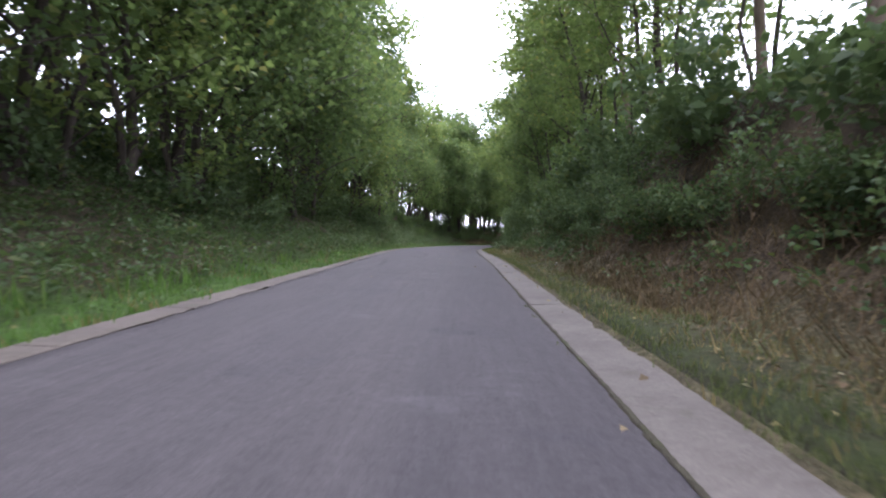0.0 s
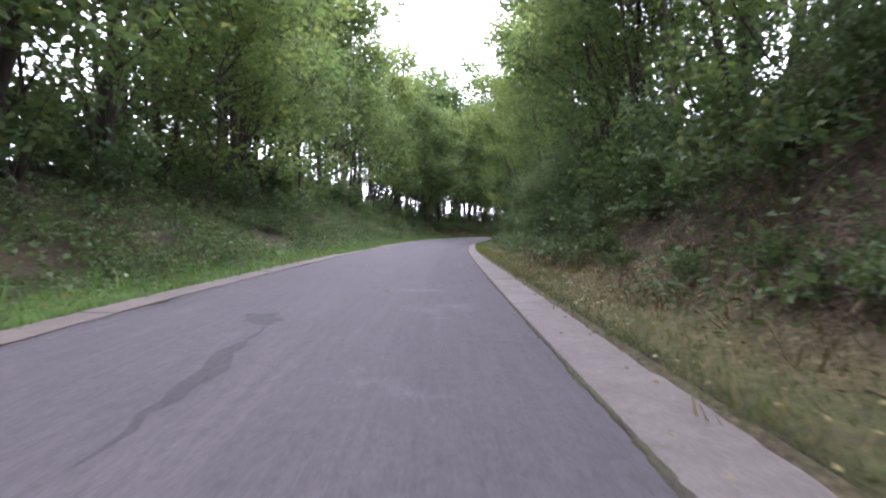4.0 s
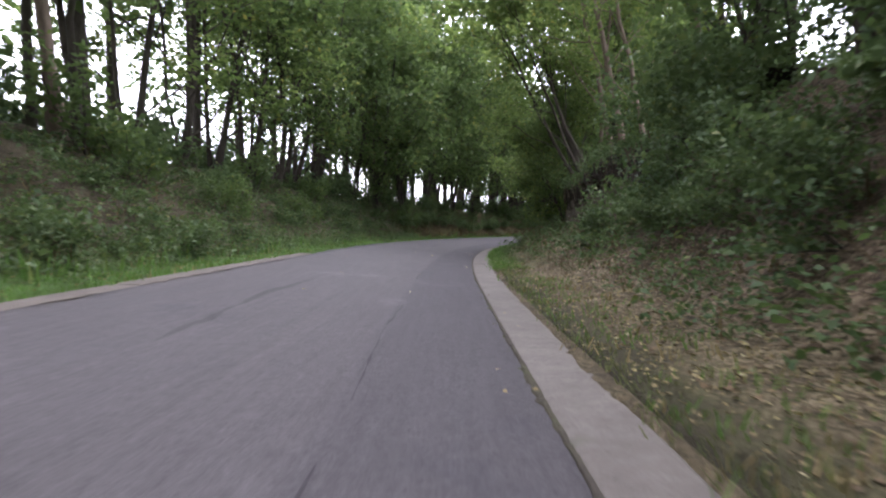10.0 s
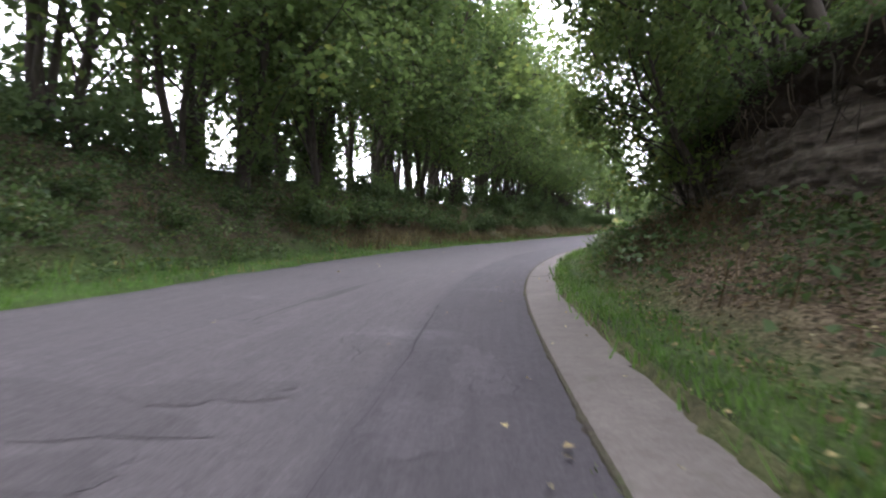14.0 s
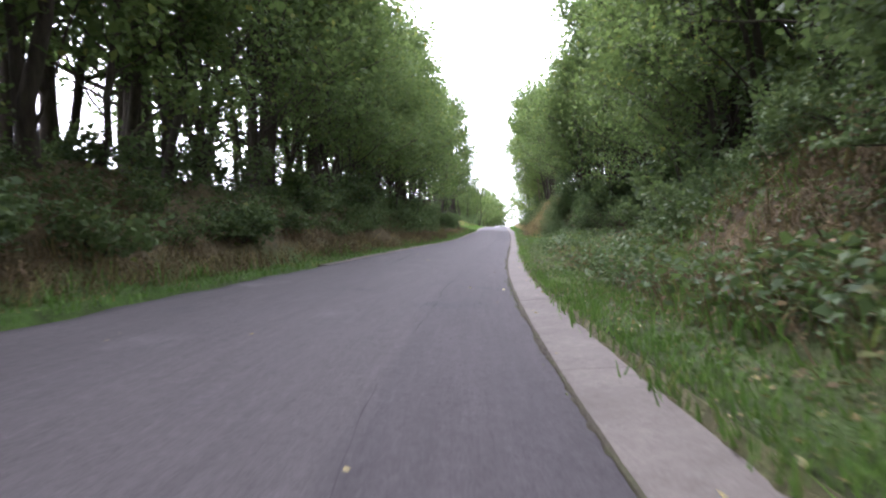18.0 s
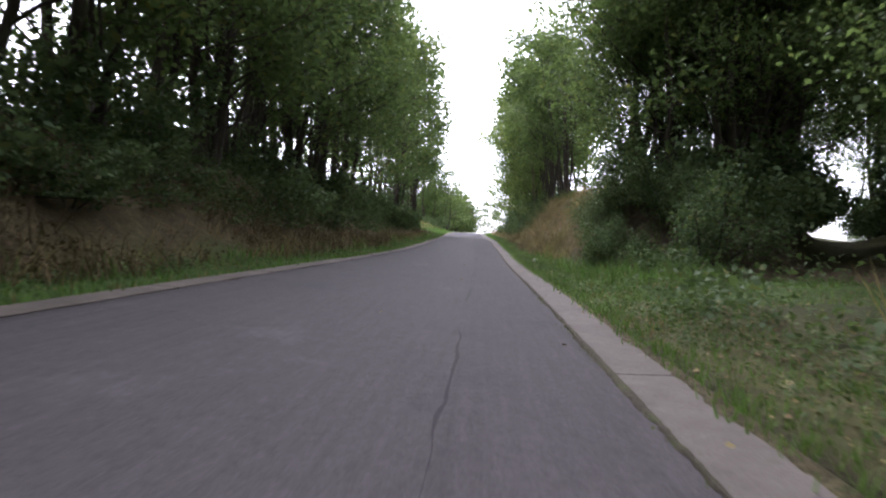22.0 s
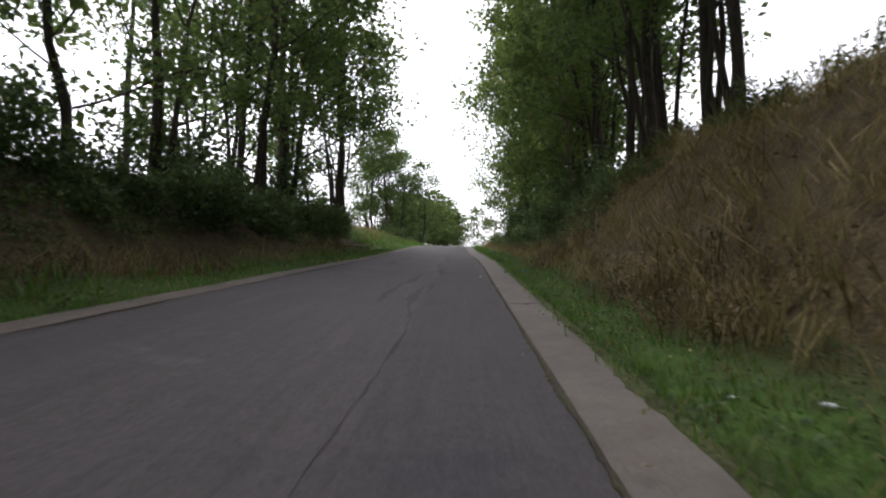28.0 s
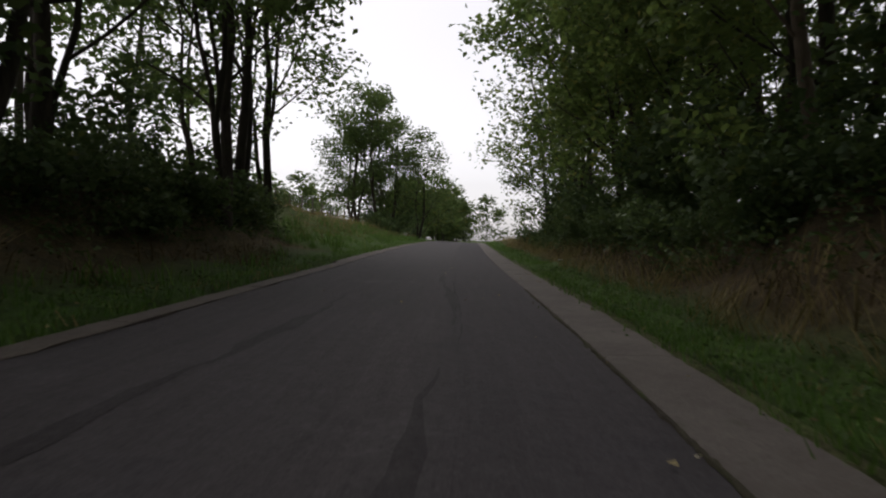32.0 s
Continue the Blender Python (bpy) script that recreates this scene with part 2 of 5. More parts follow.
def mat_bark(name, dark, light, moss=0.25):
    m = Nodes(name, 0.92, 0.15)
    v = m.coord("Object", (1, 1, 0.22))
    n = m.noise(v, 9.0, 6, 0.7)
    c = m.ramp(n, (0.32, dark), (0.68, light))
    rnd = m.t.nodes.new("ShaderNodeObjectInfo").outputs["Random"]
    c = m.mix(m.ramp(rnd, (0, (0, 0, 0)), (1, (0.5, 0.5, 0.5))), c, dark)
    c = m.mix(m.ramp(m.noise(m.coord("Object"), 1.4, 4), (0.5, (0, 0, 0)), (0.66, (moss, moss, moss))), c, (0.06, 0.075, 0.03))
    m.colour(c)
    m.bump(n, 0.8, 0.03)
    return m.m


def mat_rock():
    m = Nodes("weathered_rock", 0.93, 0.15)
    v = m.coord("Object")
    bed = m.noise(m.coord("Object", (0.6, 0.6, 5.0)), 1.8, 8, 0.72)
    c = m.ramp(bed, (0.34, (0.04, 0.032, 0.025)), (0.5, (0.115, 0.094, 0.073)), (0.68, (0.24, 0.2, 0.155)))
    c = m.mix(m.ramp(m.noise(v, 0.9, 5, 0.7), (0.52, (0, 0, 0)), (0.66, (0.6, 0.6, 0.6))), c, (0.09, 0.07, 0.05))
    c = m.mix(m.ramp(m.noise(v, 3.5, 5), (0.58, (0, 0, 0)), (0.7, (0.5, 0.5, 0.5))), c, (0.07, 0.085, 0.035))
    m.colour(c)
    m.bump(m.noise(v, 11.0, 6, 0.7), 0.9, 0.06)
    return m.m


def mat_plain(name, c, rough=0.5, vary=0.15, metal=0.0):
    m = Nodes(name, rough, 0.4 * (rough < 0.9))
    n = m.noise(m.coord("Object"), 25.0, 4)
    m.colour(m.ramp(n, (0.3, tuple(a * (1 - vary) for a in c)), (0.7, tuple(min(1, a * (1 + vary)) for a in c))))
    m.p.inputs["Metallic"].default_value = metal
    return m.m


def mat_dirt():
    """Moss and dirt that have gathered in a joint."""
    m = Nodes("mossy_dirt", 0.95, 0.1)
    v = m.coord("Object")
    c = m.ramp(m.noise(v, 3.0, 5, 0.7), (0.35, (0.062, 0.053, 0.044)), (0.55, (0.068, 0.062, 0.042)), (0.72, (0.065, 0.082, 0.032)))
    m.colour(m.mix(0.7, c, m.ramp(m.noise(v, 45.0, 4, 0.7), (0.3, (0.5, 0.5, 0.5)), (0.7, (1.4, 1.4, 1.4))), "MULTIPLY"))
    m.bump(m.noise(v, 60.0, 4, 0.7), 0.9, 0.02)
    return m.m


ASPHALT = mat_asphalt("asphalt")
DIRT = mat_dirt()
CONCRETE = mat_concrete("grey_concrete", (0.14, 0.121, 0.107), (0.094, 0.081, 0.071))
EDGING = mat_concrete("gravelly_edging", (0.135, 0.112, 0.094), (0.08, 0.066, 0.055))
SOIL = mat_ground()
SEAM = mat_asphalt("tarred_joint", 0.6)
PATCH = mat_asphalt("patched_asphalt", 0.72)
MEND = mat_asphalt("mended_asphalt", 0.86)
WORN = mat_asphalt("worn_asphalt", 1.15)
LEAF_TREE = mat_leaf("tree_leaves", (0.034, 0.06, 0.021), (0.074, 0.12, 0.04), (0.135, 0.188, 0.06), (0.22, 0.205, 0.045), 0.48)
LEAF_LIGHT = mat_leaf("light_tree_leaves", (0.06, 0.098, 0.028), (0.122, 0.178, 0.048), (0.2, 0.25, 0.07), (0.32, 0.28, 0.06), 0.52)
LEAF_BUSH = mat_leaf("bush_leaves", (0.027, 0.05, 0.022), (0.064, 0.106, 0.043), (0.125, 0.176, 0.07), (0.19, 0.18, 0.045), 0.33)
LEAF_HERB = mat_leaf("herb_leaves", (0.026, 0.048, 0.018), (0.052, 0.09, 0.032), (0.09, 0.135, 0.045), (0.22, 0.18, 0.06), 0.3)
LEAF_DEAD = mat_leaf("dead_leaves", (0.042, 0.028, 0.018), (0.1, 0.066, 0.038), (0.185, 0.125, 0.068), (0.3, 0.22, 0.1), 0.15, 0.8)
LEAF_FALL = mat_leaf("fallen_yellow_leaves", (0.09, 0.06, 0.038), (0.17, 0.12, 0.068), (0.36, 0.3, 0.13), (0.6, 0.56, 0.36), 0.15, 0.75)
GRASS = mat_leaf("green_grass", (0.042, 0.098, 0.015), (0.082, 0.182, 0.029), (0.145, 0.26, 0.05), (0.3, 0.25, 0.1), 0.3, 0.55)
OLIVE = mat_leaf("olive_grass", (0.05, 0.068, 0.022), (0.1, 0.125, 0.04), (0.175, 0.185, 0.075), (0.3, 0.25, 0.12), 0.25, 0.7)
MOSS = mat_leaf("moss", (0.045, 0.062, 0.02), (0.08, 0.1, 0.034), (0.12, 0.14, 0.05), (0.12, 0.1, 0.05), 0.1, 0.9)
STRAW = mat_leaf("dry_grass", (0.095, 0.067, 0.03), (0.22, 0.16, 0.07), (0.37, 0.28, 0.135), (0.12, 0.15, 0.04), 0.25, 0.75)
BARK = mat_bark("brown_grey_bark", (0.03, 0.025, 0.02), (0.11, 0.09, 0.07))
BARK_PALE = mat_bark("pale_bark", (0.1, 0.075, 0.055), (0.26, 0.2, 0.15), 0.1)
ROCK = mat_rock()
TWIG = mat_bark("dead_twig", (0.06, 0.045, 0.03), (0.2, 0.155, 0.11), 0.0)
WHITE_PLASTIC = mat_plain("white_plastic_film", (0.75, 0.76, 0.8), 0.35)
BLUE_PLASTIC = mat_plain("blue_plastic", (0.12, 0.2, 0.6), 0.35)
TIN = mat_plain("crushed_tin", (0.6, 0.6, 0.62), 0.3, 0.2, 0.9)
POST_WOOD = mat_bark("weathered_post", (0.08, 0.07, 0.06), (0.2, 0.17, 0.14), 0.1)
WIRE = mat_plain("fence_wire", (0.25, 0.25, 0.26), 0.45, 0.2, 0.8)

# ---------------------------------------------------------------- the road's line
KNOT = np.arange(-6, 241, 6.0)
WKNOT = np.linspace(-6, 240, 9)
ST = np.arange(-60, 420.01, 0.5)          # stations along the lane, STRIDE metres from one to the next
STEP = np.interp(ST, KNOT, STRIDE) * 0.5
TH = np.radians(np.interp(ST, KNOT, HEADING))
RX, RY = np.cumsum(-np.sin(TH) * STEP), np.cumsum(np.cos(TH) * STEP)
RZ = np.cumsum(np.interp(ST, KNOT, SLOPE) * STEP) / 100
I0 = int(np.argmin(abs(ST)))
RX, RY, RZ = RX - RX[I0] + 0.62, RY - RY[I0], RZ - RZ[I0]
KKNOT = np.linspace(-6, 198, 18)


def kerb_w(s):
    return np.interp(s, KKNOT, KERB_W)


def road_w(s):
    return np.interp(s, WKNOT, WIDTH)


def road_z(s, l):
    """Height of the asphalt, l metres to the right of the kerb's inner edge."""
    return np.interp(s, ST, RZ) - np.minimum(l, 0) * np.interp(s, WKNOT, CROSSFALL) / 100


def place(s, l):
    th = np.interp(s, ST, TH)
    return np.interp(s, ST, RX) + np.cos(th) * l, np.interp(s, ST, RY) + np.sin(th) * l


# banks: s, verge width, run of the face, height, then the rise of the land behind
BANK_R = np.array([(-60, 1.2, 3.6, 3.8, 0.02), (8, 1.2, 3.6, 3.8, 0.02), (20, 1.0, 3.5, 3.7, 0.03), (36, 1.1, 3.5, 3.6, 0.03), (46, 1.5, 3.2, 3.0, 0.03),
                   (60, 1.5, 3.1, 3.0, 0.03), (76, 1.4, 3.0, 3.4, 0.02), (96, 1.3, 3.3, 3.9, 0.0), (107, 1.4, 3.3, 3.4, 0.0),
                   (111, 1.4, 3.4, 3.0, 0.0), (114, 1.8, 3.8, 2.6, 0.0), (118, 2.2, 4.5, 2.4, 0.0), (123, 2.8, 5.0, 2.2, 0.0), (128, 4.2, 3.8, 2.0, 0.0), (134, 4.4, 3.2, 1.6, 0.0), (139, 2.6, 3.2, 2.2, 0.02),
                   (145, 1.4, 2.8, 2.5, 0.04), (149, 0.95, 2.5, 2.6, 0.05), (162, 0.9, 2.4, 2.7, 0.04), (168, 1.0, 2.4, 2.4, 0.03), (172, 1.1, 2.6, 2.0, 0.02),
                   (178, 1.2, 2.8, 1.4, 0.0), (190, 1.4, 3.2, 0.9, 0.0), (204, 1.8, 4.0, 0.7, 0.0), (225, 2.0, 6.0, 0.6, 0.0), (420, 2.0, 6.0, 0.4, 0.0)])
BANK_L = np.array([(-60, 1.1, 5.0, 2.2, 0.02), (10, 1.1, 5.0, 2.2, 0.02), (28, 1.2, 4.6, 1.9, 0.01), (45, 0.9, 4.3, 2.1, 0.0),
                   (65, 0.9, 4.2, 2.7, -0.02), (95, 1.0, 3.8, 2.5, -0.03), (112, 1.0, 3.4, 2.3, -0.03), (140, 1.2, 3.2, 2.2, -0.03),
                   (160, 1.4, 3.2, 2.0, -0.03), (176, 1.4, 3.0, 1.7, -0.02), (190, 1.3, 3.4, 1.5, 0.0), (205, 1.3, 4.0, 1.2, 0.0),
                   (230, 1.5, 5.0, 0.8, 0.0), (420, 1.5, 5.0, 0.5, 0.0)])


def wobble(x, y, k=0.6):
    return np.sin(x * k + 1.3 * np.sin(y * k * 0.7)) * np.cos(y * k * 1.1 + 0.9 * np.sin(x * k * 0.6))


def track_mid(s):
    return 4.6 + 0.5 * (s - 132.5)


def stride(s):
    return np.interp(s, KNOT, STRIDE)


def track_gap(s, l):
    """1 on the field track that leaves the road on its right-hand side, 0 away from it."""
    off = abs(l - track_mid(s)) * 0.89
    return np.clip(1.6 - off / 1.7, 0, 1) * np.clip((l - 1.0) / 2.5, 0, 1) * (s > 118)


def bank(s, d, table):
    v, run, high, rise = (np.interp(s, table[:, 0], table[:, i]) for i in (1, 2, 3, 4))
    u = np.clip((d - v) / run, 0, 1)
    face = high * (0.3 * u + 0.7 * u * u * (3 - 2 * u))
    return np.minimum(d, v) * 0.05 + face + np.clip(d - v - run, 0, 60) * rise


def ground_z(s, l):
    s, l = np.asarray(s, float), np.asarray(l, float)
    x, y = place(s, l)
    w = road_w(s)
    dr, dl = l - kerb_w(s), -l - w - 0.28
    zr = bank(s, dr, BANK_R)
    cliff = np.clip((s - 71) / 4, 0, 1) * np.clip((111 - s) / 5, 0, 1)
    u = np.clip((dr - 0.9) / 2.7, 0, 1)
    zc = 0.05 + 1.2 * u + np.clip((dr - 3.45) / 0.35, 0, 1) * 1.95 + np.clip((dr - 3.8) / 1.6, 0, 1) * 0.45
    zr = np.where(dr > 0, zr * (1 - cliff) + zc * cliff, 0)
    g = track_gap(s, l)
    zr = zr * (1 - g) + g * np.clip(0.12 + 0.045 * (l - 1), 0, 1.6)
    away = np.clip((dr - 10) / 14, 0, 1)
    zr = zr * (1 - away) + away * (1.2 + np.interp(np.minimum(s, 128), ST, RZ) - np.interp(s, ST, RZ))
    zl = bank(s, dl, BANK_L)
    rough_r = np.clip(dr - 0.4, 0, 1) * (1 - 0.8 * g)
    rough_l = np.clip(dl - 0.5, 0, 1)
    n = (0.16 * wobble(x, y, 1.1) + 0.09 * wobble(y, x, 2.6)) * np.clip((16 - abs(l)) / 4, 0, 1)
    edge = road_z(s, -w)
    base = np.interp(s, ST, RZ)
    z = np.where(l > 0, base + np.where(dr > 0, zr + n * rough_r, 0), edge + np.where(dl > 0, zl + n * rough_l, 0))
    under = (dr < 0.06) & (dl < 0.06)
    return np.where(under, np.where(l > -0.02, base - 0.12, np.minimum(edge, base) - 0.2), z + 0.012)

# ---------------------------------------------------------------- mesh helpers


def mesh_np(name, v, faces, material, smooth=False):
    """A mesh from arrays: vertices, and faces that all have the same number of corners."""
    v, faces = np.asarray(v, np.float32), np.asarray(faces, np.int32)
    me = bpy.data.meshes.new(name)
    me.vertices.add(len(v))
    me.vertices.foreach_set("co", v.ravel())
    me.loops.add(faces.size)
    me.loops.foreach_set("vertex_index", faces.ravel())
    me.polygons.add(len(faces))
    me.polygons.foreach_set("loop_start", np.arange(0, faces.size, faces.shape[1], dtype=np.int32))
    if smooth:
        me.polygons.foreach_set("use_smooth", np.ones(len(faces), bool))
    me.materials.append(material)
    me.update(calc_edges=True)
    return me


def part(name, me, parent, label=""):
    ob = new(name, me)
    ob.parent = parent
    return tagged(ob, label) if label else ob


def grid_faces(rows, cols):
    i = np.arange(rows - 1)[:, None] * cols + np.arange(cols - 1)[None]
    return np.stack([i, i + 1, i + 1 + cols, i + cols], -1).reshape(-1, 4)


def tube(points, radii, sides=7):
    """A tapered tube along points, closed at its end by a narrow ring."""
    p, r = np.asarray(points, float), np.asarray(radii, float)
    t = np.gradient(p, axis=0)
    t /= np.linalg.norm(t, axis=1)[:, None] + 1e-9
    a = np.cross(t, np.array([0.31, 0.95, 0.05]))
    a /= np.linalg.norm(a, axis=1)[:, None] + 1e-9
    b = np.cross(t, a)
    ang = np.linspace(0, 2 * np.pi, sides, endpoint=False)
    ring = np.cos(ang)[None, :, None] * a[:, None] + np.sin(ang)[None, :, None] * b[:, None]
    v = (p[:, None] + ring * r[:, None, None]).reshape(-1, 3)
    i = np.arange(len(p) - 1)[:, None] * sides
    j = np.arange(sides)[None]
    k = (j + 1) % sides
    return v, np.stack([i + j, i + k, i + k + sides, i + j + sides], -1).reshape(-1, 4)


def join(pieces):
    vs, fs, n = [], [], 0
    for v, f in pieces:
        vs.append(v)
        fs.append(np.asarray(f) + n)
        n += len(v)
    return np.concatenate(vs), np.concatenate(fs)


def leaves(centres, length, width, rng, flat=0.5, droop=0.3):
    """Folded leaves, one four-cornered face each, at the centres. flat: how level they lie."""
    n = len(centres)
    yaw = rng.uniform(0, 2 * np.pi, n)
    tilt = rng.normal(-droop, 0.55 * (1.2 - flat), n)
    d = np.stack([np.cos(yaw) * np.cos(tilt), np.sin(yaw) * np.cos(tilt), np.sin(tilt)], 1)
    side = np.stack([-np.sin(yaw), np.cos(yaw), np.zeros(n)], 1)
    up = np.cross(d, side)
    roll = rng.normal(0, 1.0 * (1.25 - flat), n)[:, None]
    sd = side * np.cos(roll) + up * np.sin(roll)
    ups = np.cross(d, sd)
    k = rng.uniform(0.65, 1.3, n)[:, None]
    L, W = length * k, width * k
    v = np.stack([centres - d * L * 0.5, centres - sd * W * 0.5 + ups * W * 0.16 - d * L * 0.06,
                  centres + d * L * 0.5 - ups * L * 0.08, centres + sd * W * 0.5 + ups * W * 0.16 - d * L * 0.06], 1)
    return v.reshape(-1, 3), np.arange(4 * n).reshape(-1, 4)


def blades(count, height, spread, rng, width=0.012, lean=0.5, short=False):
    """A tuft of grass blades at the origin: bent, of two faces each, or short and of one."""
    base = np.concatenate([rng.normal(0, spread, (count, 2)), np.full((count, 1), -0.03)], 1)
    yaw = rng.uniform(0, 2 * np.pi, count)
    h = height * rng.uniform(0.5, 1.15, count)
    out = np.stack([np.cos(yaw), np.sin(yaw), np.zeros(count)], 1)
    side = np.stack([-np.sin(yaw), np.cos(yaw), np.zeros(count)], 1)
    b = (h * rng.uniform(0.15, lean, count))[:, None]
    upv = np.array([0, 0, 1.0])
    m = base + out * b * 0.35 + upv * (h * 0.6)[:, None]
    t = base + out * b + upv * (h * np.sqrt(np.clip(1 - (b[:, 0] / h) ** 2 * 0.6, 0.2, 1)))[:, None]
    w = width * rng.uniform(0.7, 1.3, count)[:, None]
    if short:
        v = np.stack([base - side * w, base + side * w, t + side * w * 0.3, t - side * w * 0.3], 1)
        return v.reshape(-1, 3), np.arange(4 * count).reshape(-1, 4)
    v = np.stack([base - side * w, base + side * w, m + side * w * 0.8, m - side * w * 0.8, t + side * w * 0.15, t - side * w * 0.15], 1)
    f = np.array([[0, 1, 2, 3], [3, 2, 4, 5]])
    return v.reshape(-1, 3), (np.arange(count)[:, None, None] * 6 + f[None]).reshape(-1, 4)


def scatter(protos, at, rng, size=(0.7, 1.3), tip=0.15):
    """Many copies of the prototypes at the given places, as one set of arrays."""
    at = np.asarray(at)
    pick = rng.integers(0, len(protos), len(at))
    out = []
    for i, (v, f) in enumerate(protos):
        p = at[pick == i]
        n = len(p)
        if not n:
            continue
        a, s = rng.uniform(0, 2 * np.pi, n), rng.uniform(*size, n)
        c, sn = np.cos(a) * s, np.sin(a) * s
        tx, ty = rng.normal(0, tip, n), rng.normal(0, tip, n)
        x = v[None, :, 0] * c[:, None] - v[None, :, 1] * sn[:, None] + v[None, :, 2] * (s * tx)[:, None]
        y = v[None, :, 0] * sn[:, None] + v[None, :, 1] * c[:, None] + v[None, :, 2] * (s * ty)[:, None]
        z = v[None, :, 2] * s[:, None] + 0 * x
        w = np.stack([x, y, z], -1) + p[:, None]
        out.append((w.reshape(-1, 3), (np.arange(n)[:, None, None] * len(v) + f[None]).reshape(-1, f.shape[1])))
    return join(out)


def on_ground(s, l, lift=0.0):
    x, y = place(s, l)
    return np.stack([x, y, ground_z(s, l) + lift], -1)


def thin(s, l, rng, k=0.35, cut=0.0):
    """Keeps patches of the places, for an uneven spread."""
    x, y = place(s, l)
    keep = wobble(x, y, k) + 0.6 * wobble(y, x, k * 2.7) + rng.normal(0, 0.35, len(s)) > cut
    return s[keep], l[keep]


# ---------------------------------------------------------------- ground
def build_ground():
    s = np.concatenate([np.arange(-60, -12, 3.0), np.arange(-12, 230, 0.5), np.arange(230, 420, 5.0)])
    r = np.concatenate([[-0.4, 0.1, 0.3], np.arange(0.75, 9, 0.28), np.arange(9, 20, 1.0), np.arange(20, 37, 4.0)])
    a = np.concatenate([np.arange(-40, -20, 4.0), np.arange(-20, -13, 1.0), np.arange(-13, -5.4, 0.3)])
    w = road_w(s)
    cols = [np.broadcast_to(l, s.shape) for l in a] + [-w - e for e in (0.9, 0.55, 0.3, 0.22, -0.1, -0.5)] + [np.broadcast_to(l, s.shape) for l in r[:3]]
    cols += [kerb_w(s) + e for e in (0.03, 0.09)] + [np.broadcast_to(l, s.shape) for l in r[3:]]
    lm = np.stack(cols, 1)
    sm = np.broadcast_to(s[:, None], lm.shape)
    x, y = place(sm, lm)
    z = ground_z(sm, lm)
    v = np.stack([x, y, z], -1).reshape(-1, 3)
    v = v.reshape(*lm.shape, 3)
    v[:, [0, -1], 2] -= 3.2
    v = v.reshape(-1, 3)
    f = grid_faces(*lm.shape)
    # the country round the lane: low, gently rolling land out to the horizon
    far = np.concatenate([[-3500, -1500, -700, -420], np.arange(-300, 301, 10.0), [420, 700, 1500, 3500]])
    cx, cy = v[:, 0].mean(), v[:, 1].mean()
    gx, gy = np.meshgrid(cx + far, cy + far, indexing="ij")
    gap = np.hypot(gx[..., None] - RX[::8], gy[..., None] - RY[::8])
    near = gap.argmin(-1)
    w = np.clip((gap.min(-1) - 40) / 500, 0, 1)
    gz = (RZ[::8][near] - 1.7) * (1 - w) + 2.0 * w + 0.5 * wobble(gx, gy, 0.03) * w
    vv = np.concatenate([v, np.stack([gx, gy, gz], -1).reshape(-1, 3)])
    faces = [f, grid_faces(*gx.shape) + len(v)]
    me = mesh_np("ground", vv, np.concatenate(faces), SOIL, True)
    # masks: turf, straw, fallen leaves
    ss, ll = sm.ravel(), lm.ravel()
    turf, straw, litter = cover(ss, ll)
    col = np.zeros((len(vv), 4), np.float32)
    col[:, 3] = 1
    col[:len(ss), 0], col[:len(ss), 1], col[:len(ss), 2] = turf, straw, litter
    col[len(ss):, 0], col[len(ss):, 1] = 0.75, 0.3
    at = me.attributes.new("cover", "FLOAT_COLOR", "POINT")
    at.data.foreach_set("color", col.ravel())
    return tagged(new("ground", me), "earth banks and verges along a sunken lane", "ground", kind="structure")


def step(x, a, b):
    return np.clip((x - a) / (b - a), 0, 1)


